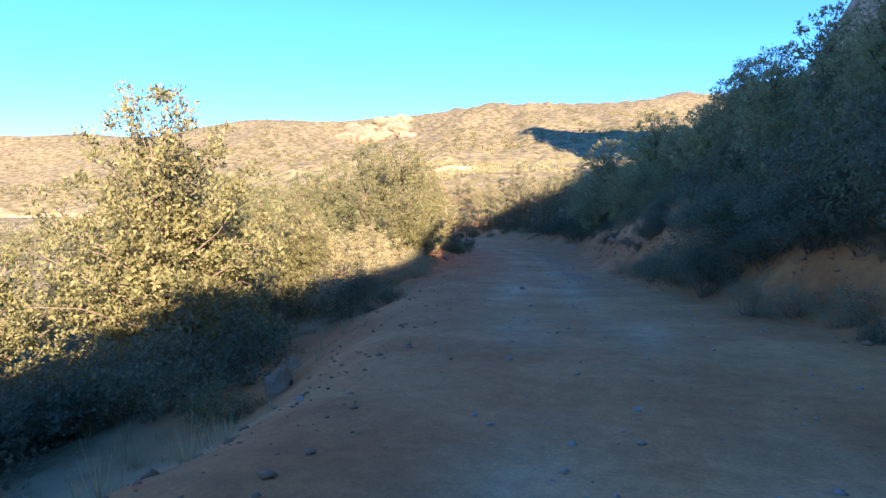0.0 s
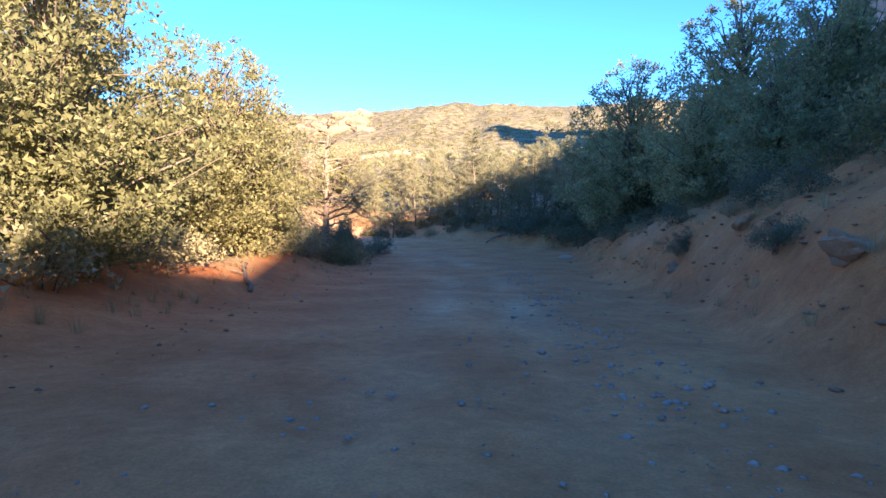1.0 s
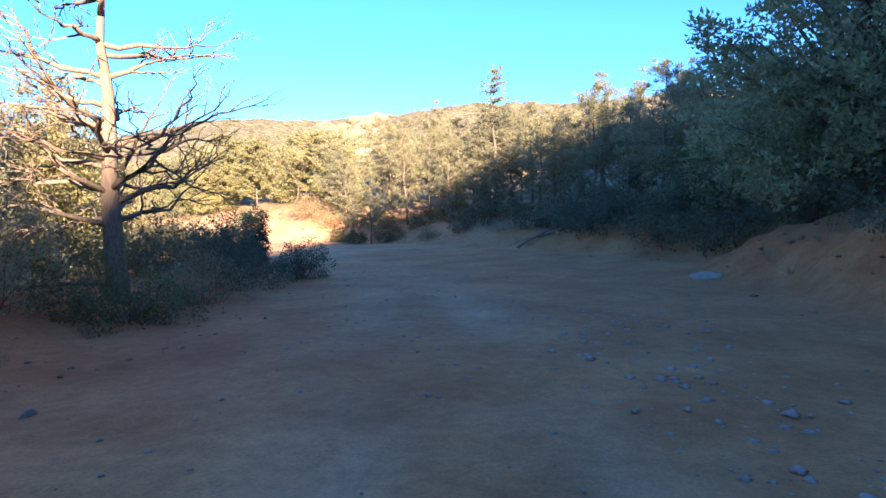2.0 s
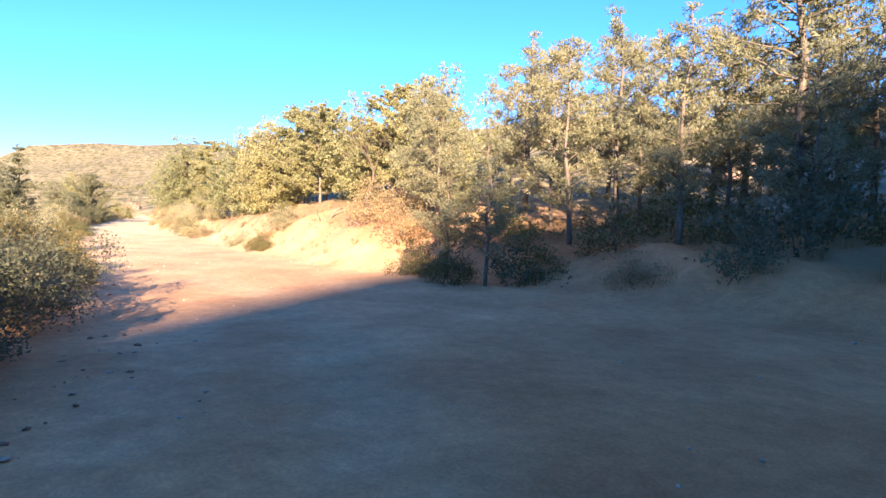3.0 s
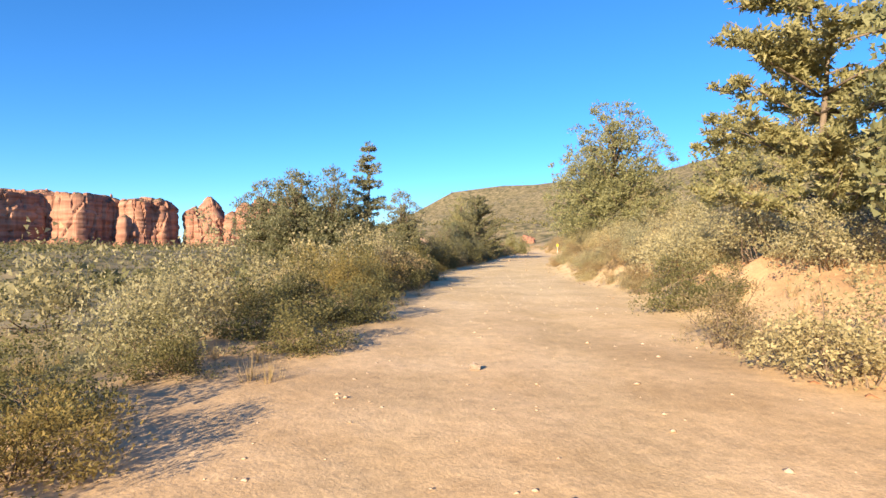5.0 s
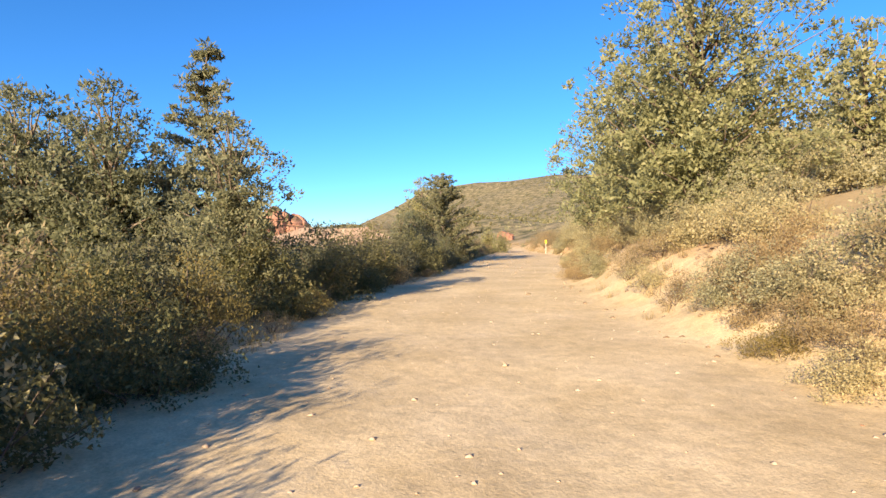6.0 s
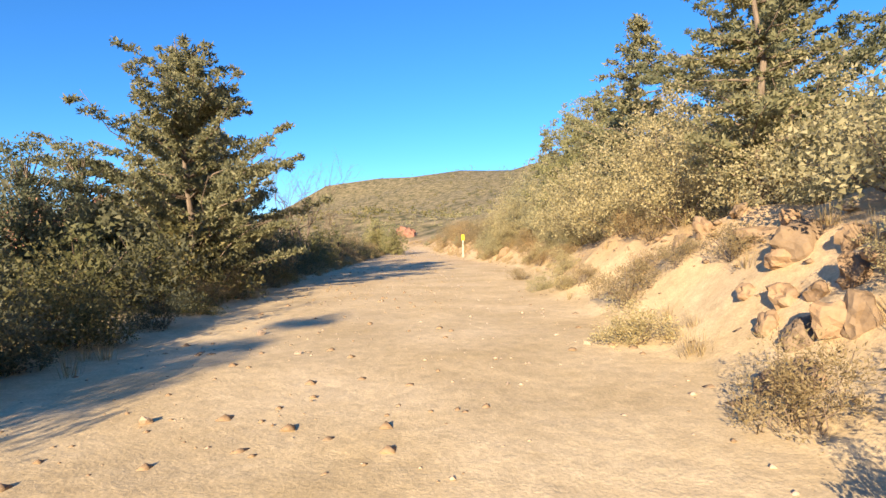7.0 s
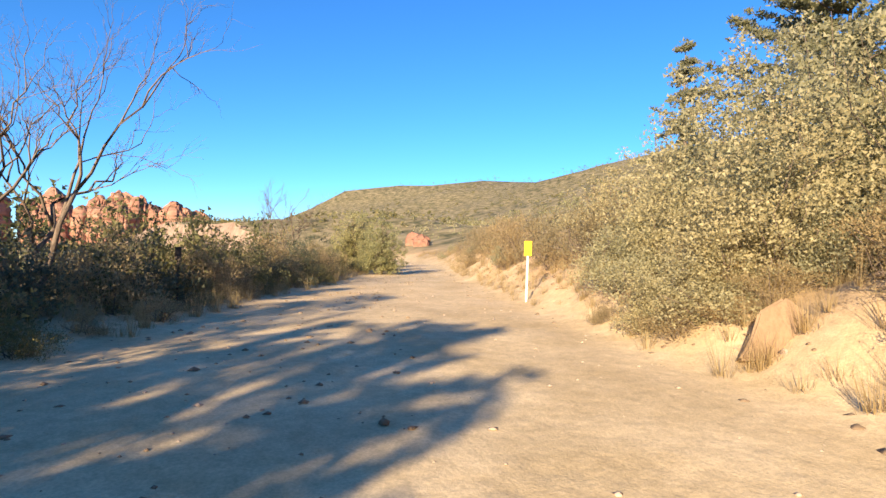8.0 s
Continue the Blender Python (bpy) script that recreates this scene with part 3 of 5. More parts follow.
def rock_mesh(seed, size, material, flat=0.7, jag=0.28, fine=3):
    bm = bmesh.new()
    bmesh.ops.create_icosphere(bm, subdivisions=fine, radius=1.0)
    rng = np.random.RandomState(seed)
    off = Vector(rng.uniform(-50, 50, 3))
    cuts = [Vector(rng.normal(0, 1, 3)).normalized() for _ in range(7)]
    for v in bm.verts:
        for c in cuts:
            d = v.co.dot(c) - 0.72
            if d > 0:
                v.co -= c * d * 0.9
        v.co *= 1 + jag * noise.noise(v.co * 1.4 + off) + 0.35 * jag * noise.noise(v.co * 4.5 + off)
        v.co = Vector((v.co.x * size[0], v.co.y * size[1], v.co.z * size[2] * flat))
    me = bpy.data.meshes.new("rock")
    bm.to_mesh(me)
    bm.free()
    me.materials.append(material)
    return me


class Kind:
    """A few different built plants of one kind, copied to their places: fine ones near the track, a plainer one (the last) farther off."""

    def __init__(self, makers, group, full=0, near=5.6, far=None):
        self.far = far
        self.makers, self.made, self.group, self.count = makers, {}, group, 0
        self.full, self.near = full or len(makers), near

    def put(self, x, y, scale=1.0, tall=1.0, turn=None, sink=0.05, label="", which=None):
        k = self.count % self.full if which is None else which
        if self.full < len(self.makers):
            off, last = np.hypot(LINE[:, 0] - x, LINE[:, 1] - y).min(), len(self.makers) - 1
            k = "far" if off > 13 and self.far else k if k not in (0, 1, last) and off < 11 else last if off > self.near else self.count % self.full if k == last and off < 5.5 else k
        self.count += 1
        turn = (self.count * 137.5) % 360 if turn is None else turn
        m = Matrix.LocRotScale((x, y, height(x, y) - sink), Euler((0, 0, radians(turn))), (scale, scale, scale * tall))
        if k not in self.made:
            root = self.made[k] = self.far() if k == "far" else self.makers[k]()
            tagged(root, group=self.group)
        else:
            root = copy_thing(self.made[k], pose(0, 0, 0))
        root.matrix_basis = m
        if label:
            tagged(root, label)
        return root


JUNIPERS = Kind([lambda: make_juniper(11), lambda: make_juniper(12, 4.6, 2.1), lambda: make_juniper(13, 5.4, 1.7), lambda: make_juniper(14, 6.6, 2.9, limbs=84, fill=430),
                 lambda: make_juniper(15, 5.0, 1.9, each=15, leafy=(0.22, 0.10), fill=150)], "roadside junipers", 3, 12.0)
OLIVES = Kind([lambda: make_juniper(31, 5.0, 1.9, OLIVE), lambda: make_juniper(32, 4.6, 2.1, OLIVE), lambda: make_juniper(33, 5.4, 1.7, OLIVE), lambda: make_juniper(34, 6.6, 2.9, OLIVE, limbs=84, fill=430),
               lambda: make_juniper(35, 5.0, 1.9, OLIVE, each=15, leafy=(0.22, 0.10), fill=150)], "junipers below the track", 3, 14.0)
FIRS = Kind([lambda: make_conifer(21), lambda: make_conifer(22, 5.5, 1.9, rise=0.3), lambda: make_conifer(23, 6.0, 1.5, rise=0.15), lambda: make_conifer(24, 6.5, 3.1, rise=0.42, taper=0.62, tiers=18, sprays=22, bare=0.05),
             lambda: make_conifer(25, 8.0, 2.3, FIR, "tall dark conifer with many bare dead limbs", tiers=18, sprays=5, bare=0.14)], "roadside conifers")
PINYONS = Kind([lambda: make_conifer(26, 5.6, 2.3, JUNIPER, "sunlit pale green pinyon pine on the red bank", 13, "pinyon_tree", 0.32, 0.5, 0.1, 24), lambda: make_conifer(27, 5.2, 2.1, JUNIPER, "sunlit pale green pinyon pine on the red bank", 12, "pinyon_tree", 0.4, 0.45, 0.1, 24)], "pinyon pines")
PINE_LABEL = "slender pine of the shaded grove with a bare lower trunk"
PINES = Kind([lambda: make_pine(31, 7.2, 1.95, PINE_LABEL), lambda: make_pine(32, 6.4, 2.1, PINE_LABEL), lambda: make_pine(33, 7.8, 1.85, PINE_LABEL)], "pine grove at the bend")
GREENS = Kind([lambda: make_shrub(41, MANZANITA, "dense olive-green manzanita shrub", name="manzanita_bush"), lambda: make_shrub(42, MANZANITA, "dense olive-green manzanita shrub", 1.5, 1.3, name="manzanita_bush"),
               lambda: make_shrub(43, MANZANITA, "olive-green manzanita shrub on the slope", 1.6, 1.2, 90, 18, (0.092, 0.056), 6, name="manzanita_bush")], "manzanita shrubs", 2, 5.6, far=lambda: make_shrub(44, MANZANITA, "olive-green manzanita shrub on the far slope", 1.7, 1.25, 70, 8, (0.17, 0.1), 3, name="manzanita_bush"))
OAKS = Kind([lambda: make_shrub(51, OAK, "sunlit yellow-green scrub oak bush", 1.9, 1.2, name="scrub_oak_bush"), lambda: make_shrub(52, OAK, "sunlit yellow-green scrub oak bush", 1.6, 1.3, name="scrub_oak_bush"), lambda: make_shrub(54, OAK, "tall sunlit scrub oak thicket with dense small leaves", 3.4, 2.0, 240, 42, (0.07, 0.042), 18, name="scrub_oak_bush", spread_=0.3),
               lambda: make_shrub(53, OAK, "pale yellow-green scrub oak on the slope", 1.7, 1.25, 90, 18, (0.092, 0.056), 6, name="scrub_oak_bush")], "scrub oaks", 2, far=lambda: make_shrub(55, OAK, "pale scrub oak on the far slope", 1.7, 1.25, 70, 8, (0.17, 0.1), 3, name="scrub_oak_bush"))
DRIES = Kind([lambda: make_shrub(61, DRY, "dry straw-brown twiggy brush", 1.5, 1.1, 100, 44, (0.075, 0.018), 24, 0.35, name="dry_brush"),
              lambda: make_shrub(62, DRY, "dry straw-brown twiggy brush", 1.2, 1.2, 100, 44, (0.075, 0.018), 24, 0.35, name="dry_brush"),
               lambda: make_shrub(63, DRY, "low straw-brown brush on the slope", 1.4, 1.15, 95, 26, (0.09, 0.028), 10, 0.35, name="dry_brush")], "dry brush", 2, far=lambda: make_shrub(64, DRY, "straw-brown brush on the far slope", 1.7, 1.25, 70, 8, (0.17, 0.1), 3, name="dry_brush"))
YELLOWS = Kind([lambda: make_shrub(71, YELLOW, "yellow-flowered rabbitbrush bush beside the track", 1.3, 1.0, 110, 56, (0.058, 0.019), 16, 0.45, name="rabbitbrush"),
                lambda: make_shrub(72, YELLOW, "yellow-flowered rabbitbrush bush beside the track", 1.1, 1.1, 110, 56, (0.058, 0.019), 16, 0.45, name="rabbitbrush"),
               lambda: make_shrub(73, YELLOW, "low yellowish rabbitbrush in the brush", 1.2, 1.05, 95, 26, (0.085, 0.03), 8, 0.45, name="rabbitbrush")], "rabbitbrush bushes", 2)
GREYS = Kind([lambda: make_shrub(81, GREY, "grey-green evergreen brush beside the track", 1.6, 1.25, name="evergreen_bush"), lambda: make_shrub(82, GREY, "grey-green evergreen brush beside the track", 1.9, 1.2, name="evergreen_bush"),
               lambda: make_shrub(83, GREY, "dark grey-green brush on the slope", 1.7, 1.25, 90, 18, (0.092, 0.056), 6, name="evergreen_bush")], "shaded brush", 2, 5.6, far=lambda: make_shrub(84, GREY, "dark grey-green brush on the far slope", 1.7, 1.25, 70, 8, (0.17, 0.1), 3, name="evergreen_bush"))
DARKS = Kind([lambda: make_juniper(16, 5.0, 1.8, FIR, "dark green juniper beside the sunny track", limbs=54, fill=260), lambda: make_juniper(17, 5.3, 1.7, FIR, "dark green juniper beside the sunny track", limbs=54, fill=260)], "dark junipers")
BARES = Kind([lambda: make_bare_tree(91, 4.3), lambda: make_bare_tree(92, 4.0)], "bare trees")

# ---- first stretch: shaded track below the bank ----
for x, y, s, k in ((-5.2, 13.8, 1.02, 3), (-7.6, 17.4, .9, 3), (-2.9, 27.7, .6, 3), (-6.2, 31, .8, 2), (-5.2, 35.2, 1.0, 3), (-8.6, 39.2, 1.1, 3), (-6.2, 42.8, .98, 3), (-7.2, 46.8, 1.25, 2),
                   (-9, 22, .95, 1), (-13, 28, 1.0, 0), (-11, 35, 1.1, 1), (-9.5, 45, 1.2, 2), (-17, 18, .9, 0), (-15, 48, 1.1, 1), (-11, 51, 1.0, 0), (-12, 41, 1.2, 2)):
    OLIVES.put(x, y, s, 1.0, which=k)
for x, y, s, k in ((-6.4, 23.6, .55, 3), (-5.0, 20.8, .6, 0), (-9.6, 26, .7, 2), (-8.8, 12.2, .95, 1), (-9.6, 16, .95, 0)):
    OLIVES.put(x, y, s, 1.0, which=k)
for x, y, s, k in ((-10, 54.5, .95, 0), (-12.6, 57, 1.05, 1), (-14.5, 52.5, 1.1, 2), (-15.6, 58.6, 1.0, 0), (-18.5, 56, 1.1, 1), (-17.6, 61.2, .95, 2), (-21, 60, 1.05, 0), (-20, 50, 1.1, 2), (-24, 55, 1.1, 0)):
    JUNIPERS.put(x, y, s, 1.0, which=k, label="sunlit yellow-green juniper below the bend")
make_dead_tree(7).matrix_basis = Matrix.LocRotScale((-5.9, 51.2, height(-5.9, 51.2) - 0.1), Euler((0, 0, 0.6)), (1, 1, 0.94))
for x, y, s in ((-3.4, 26, 1.2), (-3.2, 21.5, .6), (-2.6, 17.5, .9), (-5, 25, 1.3), (-7, 24, 1.4), (-8, 28, 1.4), (-3.9, 31.5, 1.2), (-8.5, 33, 1.4)):
    OAKS.put(x, y, s)
for x, y, s in ((-3.4, 24.4, .7), (-5.6, 22.4, .85), (-7.6, 26, 1.0), (-4.8, 29.8, .8), (-10, 31, 1.1), (-6.2, 18.4, .75), (-8.2, 38.4, .9), (-5.6, 44.2, .65), (-8.8, 43, 1.0), (-5.8, 48.8, .65), (-9.2, 49.4, 1.0), (-12, 24, 1.1), (-8.6, 15.6, .8)):
    OAKS.put(x, y, s, which=2, label="tall sunlit scrub oak thicket below the track")
for x, y, s in ((-1.9, 21.4, .62), (-1.4, 22.8, .6), (-1.9, 24.4, .7), (-2.2, 26.6, .7), (-2.9, 29.4, .7), (-2.6, 22.6, .9), (-3.0, 25.2, .9)):
    OAKS.put(x, y, s, label="sunlit yellow-green scrub oak at the shade line", which=int(y) % 2)
for x, y, s in ((-2.5, 20.0, .8), (-3.1, 18.8, .9), (-1.9, 18.8, .6)):
    GREYS.put(x, y, s, which=int(y) % 2)
for x, y, s in ((-5.3, 54, 1.0), (-4.6, 56.2, .8), (-6.6, 56.2, 1.0), (-8, 53.4, 1.2), (-3.4, 15.4, .7), (-4.6, 17, 1.0), (-5.4, 8.4, 1.1), (-3.2, 9.5, .8), (-7, 14, 1.2)):
    GREYS.put(x, y, s)
for x, y, s, k in ((11.8, 51.8, 1.25, 3), (14.2, 47.9, 1.0, 3), (13.6, 33.4, .8, 3), (10.6, 62.4, 1.0, 3), (8.3, 56.2, 1.22, 3), (12.9, 56.6, 1.1, 3), (9.2, 48.6, 1.0, 1), (8.2, 66.5, 1.15, 2), (9.7, 43, .75, 0), (13, 31.5, .9, 2), (16, 44, 1.1, 2), (18, 36, 1.2, 0), (15, 24, .9, 1), (20, 28, 1.2, 2),
                   (22, 52, 1.2, 0), (12.4, 36, 1.0, 1), (14.6, 40, 1.15, 0), (12.6, 47, 1.0, 2), (14.6, 50, 1.2, 1), (11.6, 24, .8, 0), (13.5, 62.5, 1.1, 2), (17, 60, 1.2, 1), (25, 44, 1.3, 1), (19, 16, 1.0, 0), (8.5, 63, 1.1, 0)):
    JUNIPERS.put(x, y, s, which=k, label="dark shaded juniper on the red hillside")
rng = np.random.RandomState(5)
for i in range(190):
    y = rng.uniform(3, 68)
    edge_x = 8.4 if y < 24 else 9.6 if y < 48 else 8.4
    x = edge_x + 15 * rng.rand() ** 1.6 + rng.uniform(-0.7, 0.7)
    (GREYS if rng.rand() < 0.55 else GREENS).put(x, y, rng.uniform(0.8, 1.5) * (0.75 if x < edge_x + 1 else 1), rng.uniform(0.9, 1.25), which=2)
for x, y, s in ((7.6, 15.6, .95), (8.5, 17.4, 1.1), (9.0, 13.2, 1.2), (9.4, 10.6, 1.2), (8.2, 20.5, .8), (9.2, 23, 1.0), (8.4, 38, .5), (9, 33, .45), (7.6, 44.5, .6), (7, 52, .7), (8.2, 26.4, .7), (7.5, 48.5, .5), (9.6, 29, .9), (8.8, 41, .8)):
    GREYS.put(x, y, s)
for i in range(34):
    y = rng.uniform(3, 50)
    x = (8.0 if y < 24 else 7.4) + rng.uniform(-0.3, 2.2)
    (GREYS if rng.rand() < 0.5 else DRIES).put(x, y, rng.uniform(0.3, 0.65), rng.uniform(0.7, 1.0))
for i in range(12):
    GREYS.put(rng.uniform(8.1, 9.8), rng.uniform(4, 16), rng.uniform(0.6, 0.95), rng.uniform(0.8, 1.0))
for x, y, s in ((6.6, 24.9, 0.5), (6.9, 22.2, 0.55), (7.1, 20.9, 0.6), (7.1, 20.1, 0.55), (6.9, 23.4, 0.5), (7.3, 21.9, 0.55), (7.4, 20.4, 0.6), (7.5, 12.0, 0.6), (8.1, 11.6, 0.6), (8.4, 10.5, 0.6), (16.9, 73.2, 0.5), (7.0, 47.6, 0.35), (-4.1, 69.9, 0.7)):
    DRIES.put(x, y, s, 0.85, label="dry grey-brown brush on the red bank", which=int(y) % 2)
for x, y, s in ((7.5, 18.2, 0.95), (7.9, 16.8, 0.8), (7.2, 20.6, 0.6), (7.7, 24.9, 0.75), (7.9, 24.4, 0.6), (7.2, 36.2, 0.45)):
    GREYS.put(x, y, s, label="dark rounded evergreen bush on the red bank", which=int(y) % 2)
# brush down the left side
for i in range(26):
    y = rng.uniform(3.5, 17)
    x = 4.1 - 3.2 - 0.5 - 6.5 * rng.rand() ** 1.2
    (GREYS if rng.rand() < 0.6 else GREENS).put(x, y, rng.uniform(0.75, 1.2) * (0.6 if x > -0.6 else 1.0))
for i in range(34):
    y = rng.uniform(17, 56)
    x = -1.4 - max(0, y - 22) * 0.06 - 7 * rng.rand() ** 1.2 - (y > 34) * 1.6
    r = rng.rand()
    x = min(x, -4.4) if y > 28 else x
    (OAKS if r < 0.5 else DRIES if r < 0.75 else GREENS).put(x, y, rng.uniform(0.7, 1.15) * (0.65 if x > -3.4 else 1.0))
for i in range(60):
    y = rng.uniform(2, 56)
    (OAKS if rng.rand() < 0.6 else GREENS).put(rng.uniform(-24, -8), y, rng.uniform(0.9, 1.6), which=2)
# dark brush in front of the grove, seen down the first stretch
for x, y, s in ((2.4, 66.4, 1.2), (0.8, 68.6, 1.3), (3.6, 64.8, 1.2), (5.2, 62.8, 1.3), (6.4, 60.4, 1.2), (-1.6, 70.4, 1.2), (4.6, 66.4, 1.5), (6.8, 64.6, 1.6), (2.8, 68.8, 1.5), (7.6, 57.4, 1.1), (7.8, 54.4, 1.0), (-8.2, 55.4, 1.2), (-7.2, 57.4, 1.0)):
    GREYS.put(x, y, s)

# ---- the bend: cypress, pine grove and brush ----
FIRS.put(-1.1, 73.0, 1.0, which=4)
cypress = make_cypress(3)
cypress.matrix_basis = Matrix.LocRotScale((-7.5, 59.3, height(-7.5, 59.3) - 0.1), Euler((0, 0, 0.3)), (0.55, 0.55, 0.42))
for x, y, s, k in ((-9.4, 73.2, .66, 0), (-8.4, 71.2, .56, 1), (-5.8, 72.6, .82, 0), (-5.0, 74.4, .9, 2), (-2.4, 73.6, .84, 1), (-0.2, 73.6, .92, 0), (2.0, 72, 1.0, 1), (3.8, 69.5, 1.0, 2),
                   (6.2, 67, 1.05, 0), (-11.2, 76.5, .76, 1), (-8, 77, .9, 2), (-4, 78, .95, 0), (0, 78, 1.0, 1), (4.6, 75, 1.1, 2), (8, 72, 1.1, 0), (-12.6, 79.4, .85, 0), (-14.2, 82, .78, 1),
                   (-7.2, 70.4, .62, 1), (-3.4, 71.8, .8, 2), (1.2, 70.6, .85, 0), (-1.2, 71, .7, 1), (5.4, 69.8, .95, 1), (3.4, 73.6, 1.0, 0), (7.6, 69, 1.0, 2), (-10.2, 74.6, .7, 1), (-6.8, 75.2, .85, 0), (-6, 82, 1.0, 2), (-1, 84, 1.0, 0), (5, 81, 1.1, 1), (10, 66.5, 1.0, 1), (10, 77, 1.1, 2), (-10.5, 84, .95, 0), (-4.4, 76, .95, 1), (-1.8, 75.4, .95, 2), (0.8, 75, 1.0, 0), (2.6, 76.4, 1.0, 1), (-7.4, 79.6, .95, 0), (-2.4, 80.4, 1.0, 2), (2.4, 79.4, 1.05, 1), (6.2, 72.4, 1.05, 0), (8.6, 74.6, 1.1, 2), (-9, 81, .95, 1), (6.8, 77, 1.1, 1), (9.6, 70.4, 1.1, 0)):
    PINES.put(x, y, s * 0.82, which=k)
for x, y, s in ((-2.4, 69.3, .6), (1.8, 68, .8), (4.0, 66.2, 1.0), (6, 63.5, 1.0), (-6.6, 70.6, .6), (7.5, 60.6, .9), (5.6, 70, 1.2)):
    GREYS.put(x, y, s)
for x, y, s, k in ((-12.1, 74.7, 1.05, 0), (-10.6, 73.2, .9, 1), (-13.2, 76.2, 1.1, 0), (-11.9, 77.8, 1.2, 1)):
    DRIES.put(x, y, s, which=k, label="rounded grey-brown brush on the red bank")
for x, y, s in ((-8.6, 60.8, .75), (-9.6, 61.9, .85), (-10.7, 62.9, .9), (-11.9, 64.0, .9), (-11.2, 61, 1.0), (-12.8, 62.4, 1.0), (-14.4, 63.4, 1.1), (-9.8, 59.2, 1.0)):
    GREYS.put(x, y, s, 0.85)

# ---- left hedge, from the bend on ----
for x, y, s in ((-13.2, 65.3, .82), (-14.7, 66.3, .85), (-16.2, 67.2, .9), (-17.4, 67.2, 1.1), (-19.4, 67.2, 1.15), (-21.2, 69.2, 1.1), (-22.8, 70.8, 1.15), (-16.6, 64.2, 1.0), (-20, 64.6, 1.1)):
    YELLOWS.put(x, y, s, 1.05)
for x, y, s in ((-24.8, 70.6, 1.2), (-26.3, 71.0, 1.2), (-28.6, 71.6, 1.25), (-29.4, 73.6, 1.1), (-31.4, 74.0, 1.15), (-27, 68, 1.2), (-31.8, 70.8, 1.2), (-24, 68, 1.1), (-33, 76.8, .8)):
    (YELLOWS if int(-x) % 3 == 0 else DRIES if int(-x) % 3 == 1 else GREENS).put(x, y, s * 1.05, which=int(y) % 2)
for x, y, s in ((-35.6, 79.8, .8), (-37.4, 80.6, .95), (-39.2, 81.8, .7), (-41.3, 82.6, .7), (-40.6, 84.2, .95), (-42.4, 85.2, 1.1), (-44.2, 86.2, 1.15), (-46.2, 87.8, 1.2), (-45.3, 84.6, 1.2), (-48, 89.2, 1.05), (-49.8, 90.8, .95), (-42.5, 80.4, .6), (-47.6, 85.6, 1.2), (-50.5, 88, 1.2), (-38.6, 78.6, 1.0)):
    (OAKS if int(-x * 2) % 3 else YELLOWS).put(x, y, s, 1.1)
for x, y, s in ((-36.6, 81.2, .7), (-38.4, 82.4, .75), (-43.6, 87.0, .7), (-45.6, 88.8, .7), (-47.2, 90.0, .7), (-41.4, 85.2, .7)):
    GREENS.put(x, y, s)
# the last three, largely out of view, are added to shade the track ahead
for x, y, s, k in ((-59.2, 88.6, 1.1, 0), (-58.2, 90.4, 1.04, 1), (-60.8, 87.2, 1.0, 1), (-61.4, 89.4, 1.1, 0), (-58.6, 91.8, .8, 0), (-76.2, 109.6, .68, 0), (-77.8, 110.8, .7, 1), (-74.6, 108.0, .6, 1), (-87.6, 116.2, .95, 0), (-79.8, 114.2, .92, 1), (-84.0, 117.0, .6, 0)):
    DARKS.put(x, y, s, which=k)
FIRS.put(-81.0, 115.4, .95, which=1, label="dark conifer with tiered branches beside the track")
FIRS.put(-59.4, 93.0, 1.24, which=2)
DARKS.put(-53.4, 92.2, .74, 1.0, which=1, label="small upright olive juniper beside the track")
FIRS.put(-77.4, 113.2, 1.0, which=3, label="young conifer with tiered open branches beside the track")
for x, y, s in ((-52.6, 92.6, 1.0), (-54.6, 94.6, 1.05), (-56.8, 96.2, 1.1), (-59, 98, 1.1), (-61.4, 100, 1.2), (-63.2, 101.8, 1.2), (-65.4, 103.6, 1.15), (-67.2, 105.4, 1.05), (-62.6, 97.6, 1.3), (-66.8, 101.8, 1.3),
                (-69.2, 107.2, .9), (-73.8, 110.6, 1.2), (-75.4, 112.4, 1.1), (-77.6, 113.6, 1.2), (-73.6, 107.4, 1.4), (-79.6, 115.6, 1.1), (-82, 117.6, 1.1)):
    (GREYS if x < -60 and int(-x) % 3 else GREENS).put(x, y, s * 1.12)
# three trees added out of sight behind the conifer, to throw shade on the track
JUNIPERS.put(-80.6, 112.4, .72, which=1)
JUNIPERS.put(-83.6, 115.2, 1.25, which=2)
FIRS.put(-87.4, 117.2, 1.15, which=1)
for x, y, s in ((-85.6, 121.4, 1.0), (-87.6, 123.0, .95), (-89.8, 124.2, 1.05), (-92.2, 126.6, 1.0), (-94.6, 129.2, 1.0), (-97.4, 131.4, 1.0), (-88.8, 121, 1.3), (-92.4, 123.8, 1.3), (-96, 127, 1.3), (-99.6, 130.6, 1.3), (-102, 136.4, .9)):
    (GREENS if int(-x) % 2 else DRIES).put(x, y, s, 1.1, which=int(-x) % 2)
for x, y, s in ((-95.6, 125.6, 1.5), (-95.6, 128.0, 1.35), (-97.4, 130.0, 1.35), (-100.2, 133.6, 1.4), (-93.6, 123.4, 1.5), (-99, 128, 1.6), (-103, 134, 1.5), (-106, 138.4, 1.3), (-91.4, 120.4, 1.4)):
    (GREENS if int(-x) % 2 else DRIES).put(x, y, s, 1.1)
BARES.put(-94.2, 125.3, 1.5, which=0)
BARES.put(-92.6, 122.4, .9, which=1)
BARES.put(-110, 138.2, 1.2, which=1)
BARES.put(-66.0, 101.8, .6, 1.2, which=1, label="thin leafless sapling rising above the brush")
